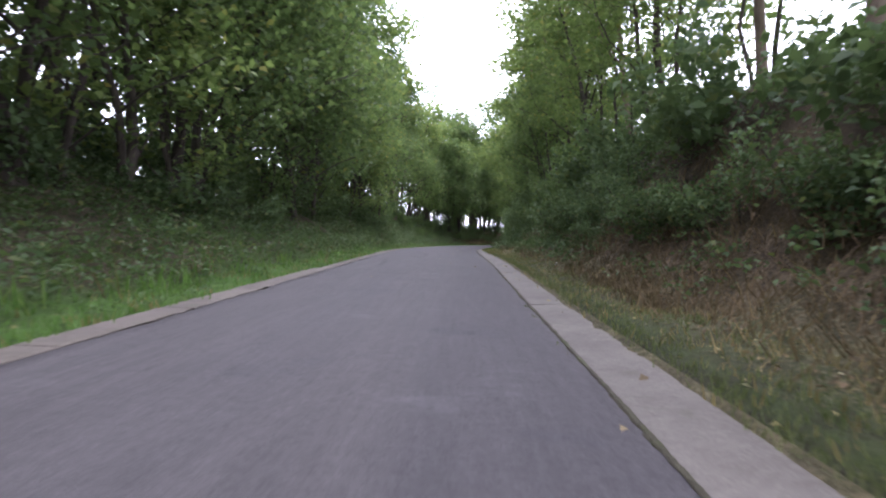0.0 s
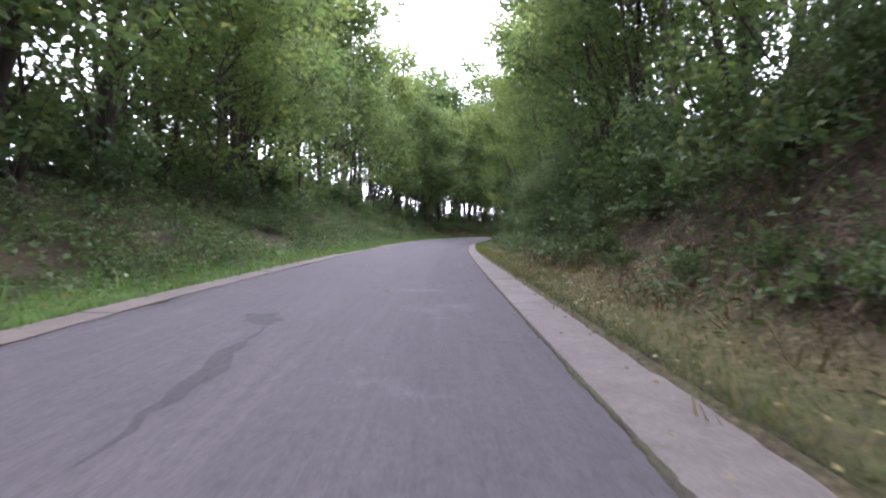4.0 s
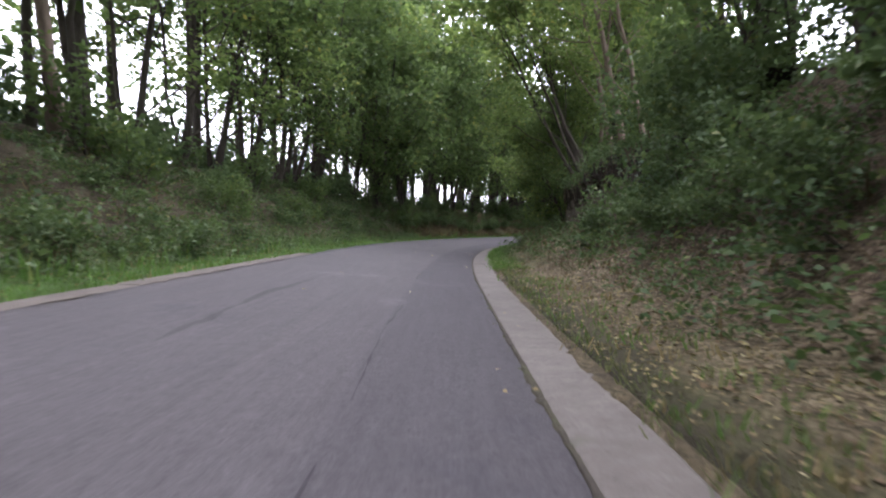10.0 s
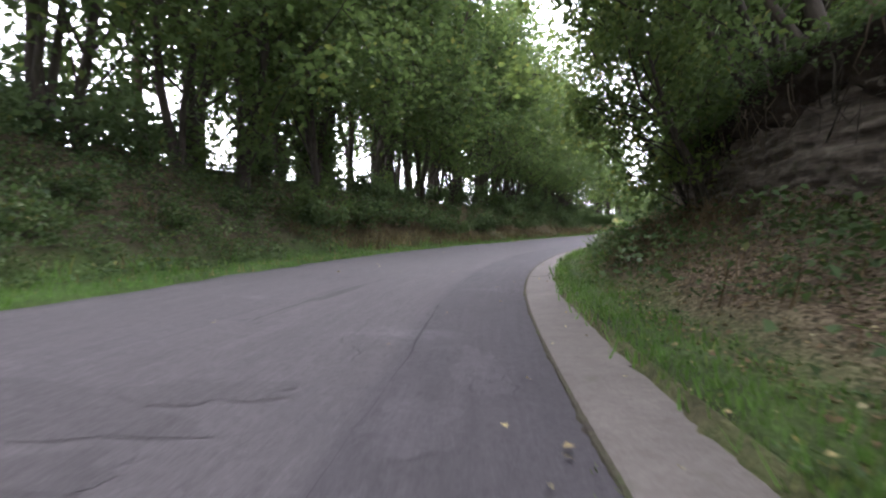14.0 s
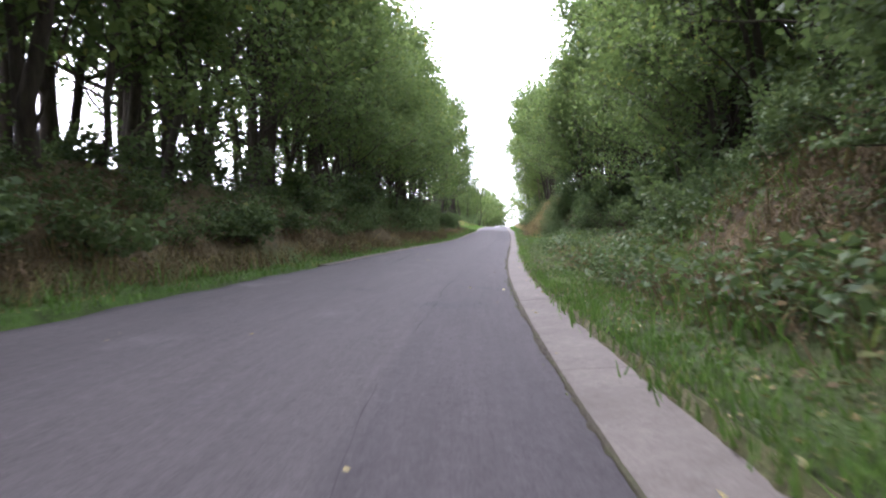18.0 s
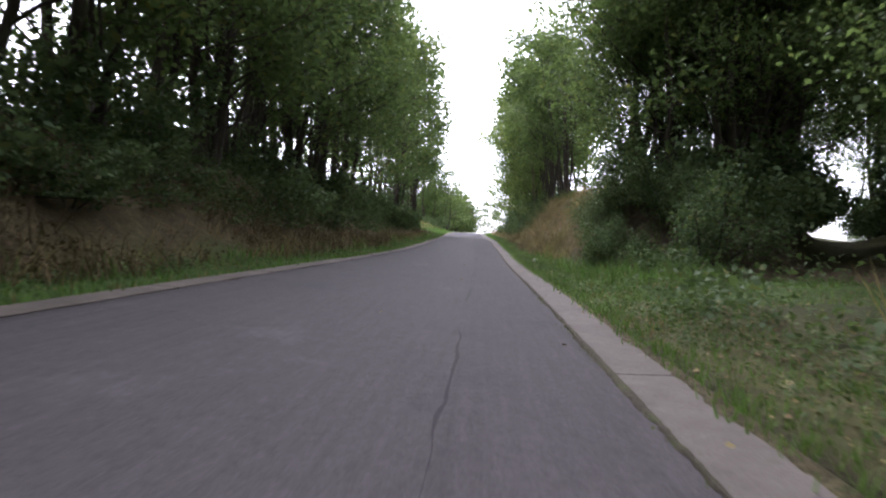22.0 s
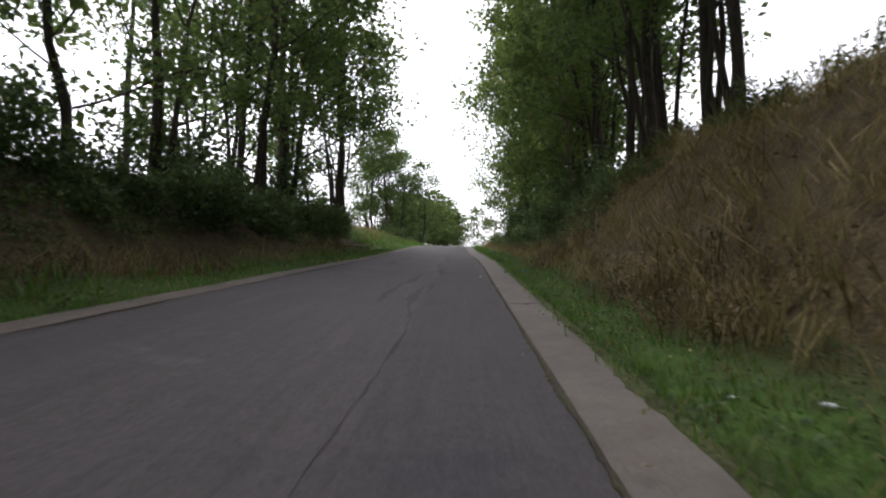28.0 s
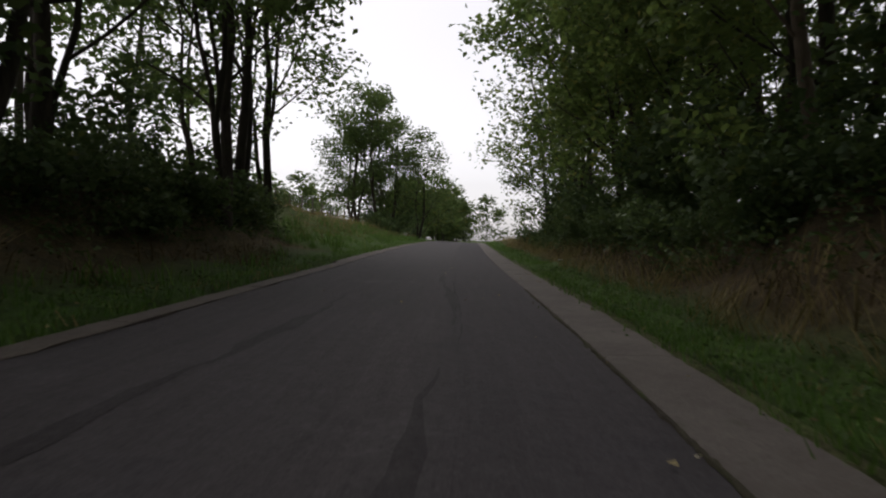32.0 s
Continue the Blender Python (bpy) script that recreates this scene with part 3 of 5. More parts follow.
def cover(s, l):
    """How far the soil is turf, straw or fallen leaves, by the stretch of the lane."""
    w = road_w(s)
    dr, dl = l - kerb_w(s), -l - w - 0.28
    right, left = l > 0, l <= 0
    turf = np.where(left, step(dl, 0.0, 0.15) * (1 - step(dl, 0.9, 2.0)), 0.0)
    turf = np.where(left, np.maximum(turf, 0.08 * step(dl, 0.9, 1.6)), turf)
    turf = np.where(left & (s > 184), step(dl, 0, 0.2) * (1 - 0.5 * step(dl, 2, 5)), turf)
    vr = np.interp(s, BANK_R[:, 0], BANK_R[:, 1])
    vr = np.where((s > 78) & (s < 106), 0.75, np.where(s > 150, np.minimum(vr, 0.8), vr))
    amount = np.interp(s, [-60, 0, 40, 50, 62, 76, 80, 100, 120, 130, 134, 145, 420], [0.3, 0.3, 0.3, 0.22, 0.15, 0.1, 0.7, 0.7, 0.3, 0.3, 1.0, 1.0, 0.85])
    turf = np.where(right, step(dr, 0.02, 0.15) * (1 - step(dr, vr - 0.1, vr + 0.6)) * amount, turf)
    straw = np.where(right & (dr < 9), np.interp(s, [-60, 15, 22, 98, 106, 126, 132, 142, 146, 420], [0.2, 0.2, 0.1, 0.1, 0.45, 0.4, 0.15, 0.3, 0.5, 0.5]) * step(dr, vr, vr + 0.6), 0.0)
    dry = np.interp(s, [20, 32, 50, 60, 74, 80, 110, 116, 130, 134], [0, 0.5, 0.4, 0.15, 0.15, 0, 0, 0.4, 0.35, 0]) * step(dr, 0.05, 0.25) * (1 - step(dr, 1.0, 1.7))
    straw = np.where(right, np.maximum(straw, dry), straw)
    straw = np.where(left, np.interp(s, [-60, 60, 98, 104, 135, 165, 185, 420], [0.1, 0.1, 0.15, 0.5, 0.5, 0.3, 0.6, 1]) * step(dl, 0.8, 1.3), straw)
    litter = np.where(right, np.interp(s, [-60, 20, 48, 55, 96, 104, 420], [0.6, 0.6, 0.6, 0.95, 0.95, 0.3, 0.1]) * step(dr, 0.35, 0.9) * (1 - np.interp(s, [40, 50, 96, 104], [0.7, 0.45, 0.45, 0.6]) * step(dr, 1.8, 2.6)), 0.25 * step(dl, 1, 2))
    out = step(dr, 7, 9.5)
    turf, straw, litter = np.maximum(turf, 0.65 * out), straw * (1 - 0.8 * out), litter * (1 - 0.85 * out)
    wheel = track_gap(s, l) * step(l, 4.5, 7)
    turf, straw, litter = turf * (1 - 0.6 * wheel), straw * (1 - wheel) + 0.35 * wheel, np.maximum(litter, 0.5 * wheel)
    out = step(dl, 9, 12)
    turf, straw, litter = np.maximum(turf, 0.65 * out), straw * (1 - 0.8 * out), litter * (1 - 0.85 * out)
    return turf, straw, litter


build_ground()


# ---------------------------------------------------------------- road, kerb, edging
def build_road():
    s = np.arange(-58, 300, 0.4)
    k = np.linspace(0, 1, 22)
    w = road_w(s)
    lm = -0.008 - (w[:, None] + 0.0 - 0.008) * k[None]
    rag = 0.012 * np.sin(s * 5.1) + 0.01 * np.sin(s * 13.7 + 1)
    lm[:, 0] = 0.05
    lm[:, 1] = np.minimum(rag, 0.005) - 0.008
    lm[:, -1] += 0.035 * np.sin(s * 1.7) + 0.03 * np.sin(s * 4.3)
    sm = np.broadcast_to(s[:, None], lm.shape)
    x, y = place(sm, lm)
    z = road_z(sm, lm) + 0.006 * wobble(x, y, 1.9) * np.clip(-lm * 3, 0, 1) - 0.25 * np.clip(lm, 0, 1)
    top = np.stack([x, y, z], -1)
    n = lm.shape[1]
    low = top[:, [0, -1]].copy()
    low[..., 2] -= 0.1
    allv = np.concatenate([low[:, :1], top, low[:, 1:]], 1)
    me = mesh_np("road", allv.reshape(-1, 3), grid_faces(len(s), n + 2), ASPHALT, False)
    uv = me.uv_layers.new(name="lane")
    sl = np.stack([np.broadcast_to(s[:, None], (len(s), n + 2)), np.concatenate([lm[:, :1], lm, lm[:, -1:]], 1)], -1).reshape(-1, 2)
    idx = np.empty(len(me.loops), np.int32)
    me.loops.foreach_get("vertex_index", idx)
    uv.data.foreach_set("uv", sl[idx].astype(np.float32).ravel())
    return tagged(new("road", me), "worn grey asphalt lane with patches and cracks", "road", kind="structure")


def slab(name, s0, s1, inner, outer, lift, mat, rng):
    """One cast length of edging between s0 and s1; inner and outer give its sides as functions of s."""
    s = np.linspace(s0, s1, 17)
    prof = ((0, -0.12), (0, -0.006), (0.03, 0.0), (0.5, 0.004), (0.965, 0.008), (1, -0.004), (1, -0.12))
    rings = []
    sink = rng.uniform(-0.002, 0.003)
    for q in s:
        a, b = inner(q), outer(q)
        row = []
        for i, (t, dz) in enumerate(prof):
            chip = 0.0
            if i in (1, 2):
                chip = abs(rng.normal(0, 0.006)) + (0.035 if rng.uniform() < 0.05 else 0)
            elif i in (4, 5):
                chip = -abs(rng.normal(0, 0.012))
            x, y = place(q, a + (b - a) * t + chip)
            row.append((x, y, float(road_z(q, min(a, 0))) + lift + sink + dz))
        rings.append(row)
    v = np.array(rings)
    me_v, me_f = v.reshape(-1, 3), grid_faces(17, 7)
    me = bpy.data.meshes.new(name)
    me.from_pydata([tuple(p) for p in me_v], [], [tuple(q) for q in me_f] + [tuple(range(6, -1, -1)), tuple(range(112, 119))])
    me.materials.append(mat)
    return me


ROAD = build_road()


def build_edges():
    rng = np.random.default_rng(4)
    kerb = tagged(new("kerb"), "flat pale concrete gutter slabs along the lane", "kerb", kind="structure")
    s = -57.0
    while s < 250:
        n = 4.0 if s < 225 else 6.0
        part("slab", slab("slab", s, s + n - 0.007, lambda q: 0.0, lambda q: float(kerb_w(q)), 0.009, CONCRETE, rng), kerb)
        s += n
    edging = tagged(new("edging"), "narrow gravelly concrete strip along the lane", "edging", kind="structure")
    s = -57.0
    while s < 250:
        if not 76 < s < 116:
            k = 0.2 + 0.12 * (math.sin(s * 0.21) > -0.4)
            part("strip", slab("strip", s, s + 2.985, lambda q: float(-road_w(q)) + 0.0, lambda q, k=k: float(-road_w(q)) - k, 0.01, EDGING, rng), edging)
        s += 3.0


build_edges()


def build_creep():
    """Earth and leaf mould that have crept over the kerb's outer edge in a ragged line."""
    s = np.arange(-12, 215, 0.09)
    rng = np.random.default_rng(61)
    rag = 0.012 + 0.03 * np.clip(np.sin(s * 0.9 + 1.7 * np.sin(s * 0.37)), 0, 1) + 0.035 * np.clip(np.sin(s * 2.3 + np.sin(s * 0.8) * 2), -0.2, 1) ** 2 + np.abs(rng.normal(0, 0.012, len(s)))
    kw, base = kerb_w(s), np.interp(s, ST, RZ)
    rows = []
    for off, z in ((-rag, base + 0.004), (-rag + 0.03, base + 0.02 + rng.normal(0, 0.006, len(s))), (0.05 + 0 * s, None), (0.13 + 0 * s, None)):
        l = kw + off
        x, y = place(s, l)
        rows.append(np.stack([x, y, z if z is not None else ground_z(s, kw + 0.12) + (0.012 if off[0] < 0.1 else -0.03)], -1))
    v = np.stack(rows, 1)
    me = mesh_np("earth_rim", v.reshape(-1, 3), grid_faces(len(s), 4), SOIL, True)
    col = np.ones((len(s), 4, 4), np.float32)
    turf, straw, litter = cover(s, kw + 0.5)
    col[..., 0], col[..., 1], col[..., 2] = 0.5 * turf[:, None], 0.15, np.clip(litter, 0.35, 0.8)[:, None]
    me.attributes.new("cover", "FLOAT_COLOR", "POINT").data.foreach_set("color", col.ravel())
    tagged(new("earth_rim", me), "ragged rim of earth and moss over the kerb", "ground", kind="structure")


build_creep()


def lane_uv(me, s, l):
    """Lane coordinates as the mesh's texture coordinates."""
    uv = me.uv_layers.new(name="lane")
    sl = np.stack([s, l], -1).reshape(-1, 2).astype(np.float32)
    idx = np.empty(len(me.loops), np.int32)
    me.loops.foreach_get("vertex_index", idx)
    uv.data.foreach_set("uv", sl[idx].ravel())
    return me


def ribbon(name, s, l, width, mat, lift=0.004):
    """A thin strip lying on the asphalt along the line (s, l)."""
    s, l, width = np.asarray(s), np.asarray(l), np.broadcast_to(width, np.shape(s))
    v = []
    for sg in (-0.5, 0.5):
        x, y = place(s, l + sg * width)
        v.append(np.stack([x, y, road_z(s, l + sg * width) + 0.006 * wobble(x, y, 1.9) + lift], -1))
    v = np.stack(v, 1).reshape(-1, 3)
    me = mesh_np(name, v, grid_faces(len(s), 2), mat)
    return lane_uv(me, np.stack([s, s], 1), np.stack([l - 0.5 * width, l + 0.5 * width], 1))


# ---------------------------------------------------------------- rock face
def blob(name, s, l, ls, ll, mat, rng, lift=0.004):
    """An irregular flat patch on the asphalt round (s, l)."""
    a = np.linspace(0, 2 * np.pi, 44, endpoint=False)
    k = 0.85 + 0.25 * np.sin(a * 2 + rng.uniform(0, 6)) + 0.13 * np.sin(a * 5 + rng.uniform(0, 6)) + 0.08 * np.sin(a * 9 + rng.uniform(0, 6)) + rng.normal(0, 0.07, 44)
    rs, rl = s + np.cos(a) * k * ls, l + np.sin(a) * k * ll
    rs, rl = np.concatenate([[s], s + (rs - s) * 0.55, rs]), np.concatenate([[l], l + (rl - l) * 0.55, rl])
    x, y = place(rs, rl)
    z = road_z(rs, rl) + 0.006 * wobble(x, y, 1.9) + lift
    i = np.arange(44)
    j = (i + 1) % 44
    f = [(0, 1 + p, 1 + q) for p, q in zip(i, j)] + [(1 + p, 45 + p, 45 + q, 1 + q) for p, q in zip(i, j)]
    me = bpy.data.meshes.new(name)
    me.from_pydata([tuple(v) for v in np.stack([x, y, z], -1)], [], f)
    me.materials.append(mat)
    return lane_uv(me, rs, rl)


def build_marks():
    """Seams, cracks and patches of the worn surface."""
    rng = np.random.default_rng(17)
    s = 56.0
    while s < 205:
        n = rng.uniform(3, 9)
        q = np.arange(s, s + n, 0.25)
        wide = np.clip(0.014 + 0.012 * np.sin(q * 1.3) + rng.normal(0, 0.008, len(q)), 0.004, 0.045) * np.sin(np.linspace(0.05, 3.09, len(q))) ** 0.4
        part("tar_seam", ribbon("tar_seam", q, -1.05 + 0.04 * np.sin(q * 0.23) + 0.025 * np.sin(q * 1.1) + rng.normal(0, 0.008, len(q)), wide, SEAM), ROAD)
        s += n + rng.uniform(0.3, 2.5)
    for s0, l0, n in ((58.6, -2.7, 5), (66, -2.6, 6), (20, -2.9, 5), (29, -2.2, 4), (88, -2.4, 5), (118, -3.1, 6), (157, -1.12, 5), (163.5, -1.1, 7), (172, -1.15, 6), (158, -1.5, 7), (166, -2.4, 8)):
        q = np.arange(s0, s0 + n, 0.25)
        wide = np.clip(0.1 + 0.05 * np.sin(q * 2.1) + rng.normal(0, 0.02, len(q)), 0.02, 0.2) * np.sin(np.linspace(0.05, 3.09, len(q))) ** 0.5
        part("dark_streak", ribbon("dark_streak", q, l0 + 0.1 * np.sin(q * 0.7) + rng.normal(0, 0.015, len(q)), wide, PATCH, 0.003), ROAD)
    for s0, l0, a, b in ((51.0, -1.32, 0.4, 0.12), (51.3, -1.12, 0.25, 0.07), (52.1, -1.22, 0.3, 0.06), (52.9, -1.27, 0.45, 0.1), (53.6, -1.15, 0.3, 0.06), (54.6, -1.1, 0.5, 0.06), (60.5, -3.25, 0.6, 0.16), (60.4, -2.72, 0.8, 0.09), (61.6, -2.68, 0.7, 0.07), (115.4, -1.13, 0.07, 0.1), (115.25, -1.26, 0.09, 0.05), (115.7, -1.0, 0.06, 0.05), (116.2, -0.85, 0.1, 0.05), (17.2, -2.2, 0.25, 0.3), (27.5, -2.3, 0.4, 0.3), (33, -2.4, 0.4, 0.22)):
        part("patch", blob("patch", s0, l0, a, b, PATCH, rng), ROAD)
    for s0, l0, a, b in ((85.5, -2.4, 0.4, 0.75), (85.9, -1.85, 0.3, 0.4), (84.8, -2.1, 0.3, 0.4)):
        part("patch", blob("patch", s0, l0, a, b, MEND, rng), ROAD)
    for s0, l0, a, b in ((82.5, -0.72, 0.5, 0.14), (84.1, -0.88, 0.7, 0.22), (85.6, -0.8, 0.4, 0.3), (86.8, -0.5, 0.9, 0.16), (100.2, -0.6, 0.5, 0.2), (16.2, -1.35, 0.35, 0.15)):
        part("patch", blob("patch", s0, l0, a, b, WORN, rng), ROAD)
    for k in range(70):
        if k < 52:
            s0, l0 = rng.uniform(76, 104), -rng.uniform(0.25, 1.9)
        else:
            s0, l0 = rng.uniform(108, 122), -rng.uniform(0.3, 1.3)
        n = rng.integers(5, 12)
        way = rng.normal(0, 0.5)
        q = s0 + np.cumsum(rng.uniform(0.03, 0.14, n)) * (1 if rng.uniform() < 0.5 else -1) * np.cos(way)
        l = l0 + np.cumsum(rng.normal(0.04 * np.sign(way), 0.05, n))
        wide = np.full(n, rng.uniform(0.006, 0.014)) * np.sin(np.linspace(0.2, 2.94, n))
        part("crack", ribbon("crack", q, np.clip(l, -3, -0.05), wide, SEAM), ROAD)


build_marks()


def build_rock():
    """The bared rock in the cut bank: level beds with ledges, upright cracks and a ragged top."""
    rng = np.random.default_rng(8)
    s = np.arange(74.0, 111.0, 0.11)
    q = np.linspace(0, 1, 52)
    sm, qm = np.meshgrid(s, q, indexing="ij")
    low = 0.95 + 0.14 * np.sin(s * 0.9) + 0.08 * np.sin(s * 2.3)
    top = 2.65 + 0.02 * (s - 84) + 0.12 * np.sin(s * 0.55 + 1) + 0.1 * np.sin(s * 1.9)
    h = low[:, None] + (top - low)[:, None] * qm
    bed = np.floor(h * 6.5 + 0.35 * np.sin(sm * 0.8) + 0.2 * np.sin(sm * 2.1))
    ledge = np.sin(bed * 12.9898) * 43758.5453
    ledge = ledge - np.floor(ledge)
    cell = np.floor(sm * 1.5 + ledge * 3.0 + bed * 0.37)
    blk = np.sin(cell * 78.233 + bed * 37.7) * 43758.5453
    blk = blk - np.floor(blk)
    crack = np.abs((sm * 1.5 + ledge * 3.0 + bed * 0.37) % 1.0 - 0.5) > 0.45
    out = 0.13 * ledge + 0.15 * blk - 0.1 * crack + 0.07 * wobble(sm, h * 2, 1.4) + 0.04 * wobble(h * 3, sm * 3, 1.7) + rng.normal(0, 0.012, sm.shape)
    l = 0.48 + 3.42 + 0.38 * qm - out + 0.3 * np.clip(np.abs(qm - 0.5) * 2 - 0.75, 0, 1)
    fade = np.clip((sm - 74) / 4, 0, 1) * np.clip((111 - sm) / 3, 0, 1)
    l = l + (1 - fade) * 0.5
    x, y = place(sm, l)
    v = np.stack([x, y, np.interp(sm, ST, RZ) + h], -1).reshape(-1, 3)
    rock = tagged(new("rock_face", mesh_np("rock_face", v, grid_faces(*sm.shape), ROCK)), "pale layered rock face in the cut bank, overhung by soil and roots", "rock face", kind="structure")
    for i in range(46):
        a = rng.uniform(74, 109)
        z0 = float(np.interp(a, ST, RZ)) + 2.9 + 0.2 * math.sin(a * 0.55 + 1)
        pts = []
        for k in range(7):
            aa, ll = a + 0.12 * k * rng.normal(0, 0.6), 0.48 + 3.36 + 0.05 * math.sin(k * 1.3 + i) - 0.06 * (k < 3)
            xx, yy = place(aa, ll)
            pts.append((float(xx), float(yy), z0 - k * rng.uniform(0.1, 0.22)))
        v, f = tube(pts, np.linspace(rng.uniform(0.012, 0.04), 0.006, 7), 5)
        part("root", mesh_np("root", v, f, BARK, True), rock)


build_rock()


def build_lip():
    """Dark earth with roots that juts out over the rock, ragged below, running out at both ends."""
    rng = np.random.default_rng(15)
    s = np.arange(71.0, 111.0, 0.07)
    q = np.linspace(0, 1, 26)
    sm, qm = np.meshgrid(s, q, indexing="ij")
    ends = np.clip((sm - 71) / 6, 0, 1) * np.clip((111 - sm) / 4, 0, 1)
    ragged = 0.2 * wobble(sm, 0 * sm + 2.0, 1.9) + 0.12 * wobble(sm, 0 * sm + 5.0, 5.3)
    h = 2.2 + 0.03 * np.clip(sm - 84, 0, 12) + 0.14 * np.sin(sm * 0.55 + 1) + ragged * (1 - qm) + 1.05 * qm
    h = h + (1 - ends) * (0.9 * (1 - qm))
    out = 0.2 * np.sin(np.pi * np.clip(qm * 1.15, 0, 1)) ** 0.5 * ends + 0.12 * wobble(sm, h * 2, 2.6) + 0.07 * wobble(sm * 1.3, h * 3, 5.0)
    out = out + 0.05 * wobble(h * 4, sm * 3, 4.1) + rng.normal(0, 0.018, sm.shape) - 0.25 * (1 - ends)
    l = 4.04 + 0.42 * qm ** 2 - out
    x, y = place(sm, l)
    v = np.stack([x, y, np.interp(sm, ST, RZ) + h], -1).reshape(-1, 3)
    me = mesh_np("earth_lip", v, grid_faces(*sm.shape), SOIL)
    lip = tagged(new("earth_lip", me), "dark rooty earth overhanging the rock face", "bank", kind="structure")
    for i in range(60):
        a = rng.uniform(74, 109)
        z0 = float(np.interp(a, ST, RZ)) + 3.0 + rng.uniform(-0.3, 0.2)
        pts = []
        for k in range(6):
            xx, yy = place(a + 0.1 * k * rng.normal(0, 0.7), 3.74 - 0.05 * (k < 2) + 0.04 * math.sin(k + i))
            pts.append((float(xx), float(yy), z0 - k * rng.uniform(0.08, 0.2)))
        v, f = tube(pts, np.linspace(rng.uniform(0.008, 0.02), 0.004, 6), 4)
        part("root", mesh_np("root", v, f, TWIG, True), lip)


build_lip()


# ---------------------------------------------------------------- trees
def branch(start, way, length, rng, bend=0.25, lift=0.15, n=5):
    """Points of a limb that wanders from start."""
    p, d = [np.array(start, float)], np.array(way, float) / np.linalg.norm(way)
    for _ in range(n):
        d = d + rng.normal(0, bend, 3) * 0.5 + np.array([0, 0, lift * 0.3])
        d /= np.linalg.norm(d)
        p.append(p[-1] + d * length / n)
    return np.array(p)


def build_tree(rng, height, girth, crown_low, crown_wide, n_leaf, leaf, mat_l, mat_b, label, limbs=6, lean=(0.0, 0.0), shape=0.5, forks=1):
    """A tree at the origin: trunk, limbs and a crown of many leaves in clumps round the twigs."""
    tree = tagged(new("tree"), label, "tree", "trees along the lane")
    n = 9
    t = np.linspace(0, 1, n)
    stems = []
    for k in range(forks):
        wx, wy = rng.normal(0, 0.16, n).cumsum() * 0.9, rng.normal(0, 0.16, n).cumsum() * 0.9
        tz = t * height * (0.86 if k == 0 else rng.uniform(0.6, 0.8))
        turn, out = k * 2.3 + rng.uniform(0, 1), 0.0 if k == 0 else rng.uniform(0.09, 0.17)
        pts = np.stack([(wx - wx[0]) + (lean[0] + out * math.cos(turn)) * tz, (wy - wy[0]) + (lean[1] + out * math.sin(turn)) * tz, tz - 0.35], 1)
        rad = girth * (1.0 if k == 0 else rng.uniform(0.5, 0.75)) * (1 - 0.8 * t ** 0.9)
        rad[0] *= 1.45
        v, f = tube(pts, rad, 9)
        part("trunk", mesh_np("trunk", v, f, mat_b, True), tree)
        stems.append(pts)
    clumps, sizes = [], []
    for i in range(limbs):
        q = crown_low + (0.97 - crown_low) * (i + rng.uniform(0, 0.8)) / limbs
        k = q * (n - 1)
        j = min(int(k), n - 2)
        pts = stems[i % forks]
        a = pts[j] + (pts[j + 1] - pts[j]) * (k - j)
        yaw = i * 2.4 + rng.uniform(-0.5, 0.5)
        prof = math.sin(math.pi * min(1, max(0.12, (q - crown_low * 0.7) / (1.05 - crown_low * 0.7))) ** shape)
        ln = crown_wide * (0.55 + 0.6 * prof) * rng.uniform(0.8, 1.15)
        b = branch(a, (math.cos(yaw), math.sin(yaw), rng.uniform(0.5, 1.2)), ln, rng)
        r0 = girth * 0.3 * (1 - 0.6 * q)
        pieces = [tube(b, np.linspace(r0, 0.015, len(b)), 4)]
        clumps += [b[-1], b[-2], b[-3] * 0.5 + b[-2] * 0.5]
        sizes += [0.9, 0.85, 0.6]
        for _ in range(2):
            m = rng.integers(2, len(b) - 1)
            yaw2 = yaw + rng.choice([-1, 1]) * rng.uniform(0.5, 1.3)
            tw = branch(b[m], (math.cos(yaw2), math.sin(yaw2), rng.uniform(0.0, 0.8)), ln * rng.uniform(0.35, 0.6), rng, 0.35, 0.1, 4)
            pieces.append(tube(tw, np.linspace(r0 * 0.4, 0.01, len(tw)), 3))
            clumps += [tw[-1], tw[-2]]
            sizes += [0.85, 0.65]
        v, f = join(pieces)
        part("limb", mesh_np("limb", v, f, mat_b, True), tree)
    pts = stems[0]
    top = pts[-1] + np.array([0, 0, height * 0.05])
    clumps += [top, pts[-2], top + np.array([0.3, -0.3, -0.9])]
    sizes += [1.0, 0.9, 0.9]
    c, w = np.array(clumps), np.array(sizes)
    pick = rng.choice(len(c), n_leaf, p=w / w.sum())
    g = rng.normal(0, 1, (n_leaf, 3))
    g /= np.linalg.norm(g, axis=1)[:, None]
    rr = rng.uniform(0.15, 1.0, n_leaf) ** 0.55
    pos = c[pick] + g * (rr * w[pick])[:, None] * np.array([1.05, 1.05, 0.72]) * crown_wide * 0.42
    big = np.minimum(leaf * (1 + 0.7 * np.clip((pos[:, 2] - 6) / 8, 0, 1)), 0.38)[:, None]
    v, f = leaves(pos, big, big * 0.62, rng)
    part("crown", mesh_np("crown", v, f, mat_l), tree)
    return tree


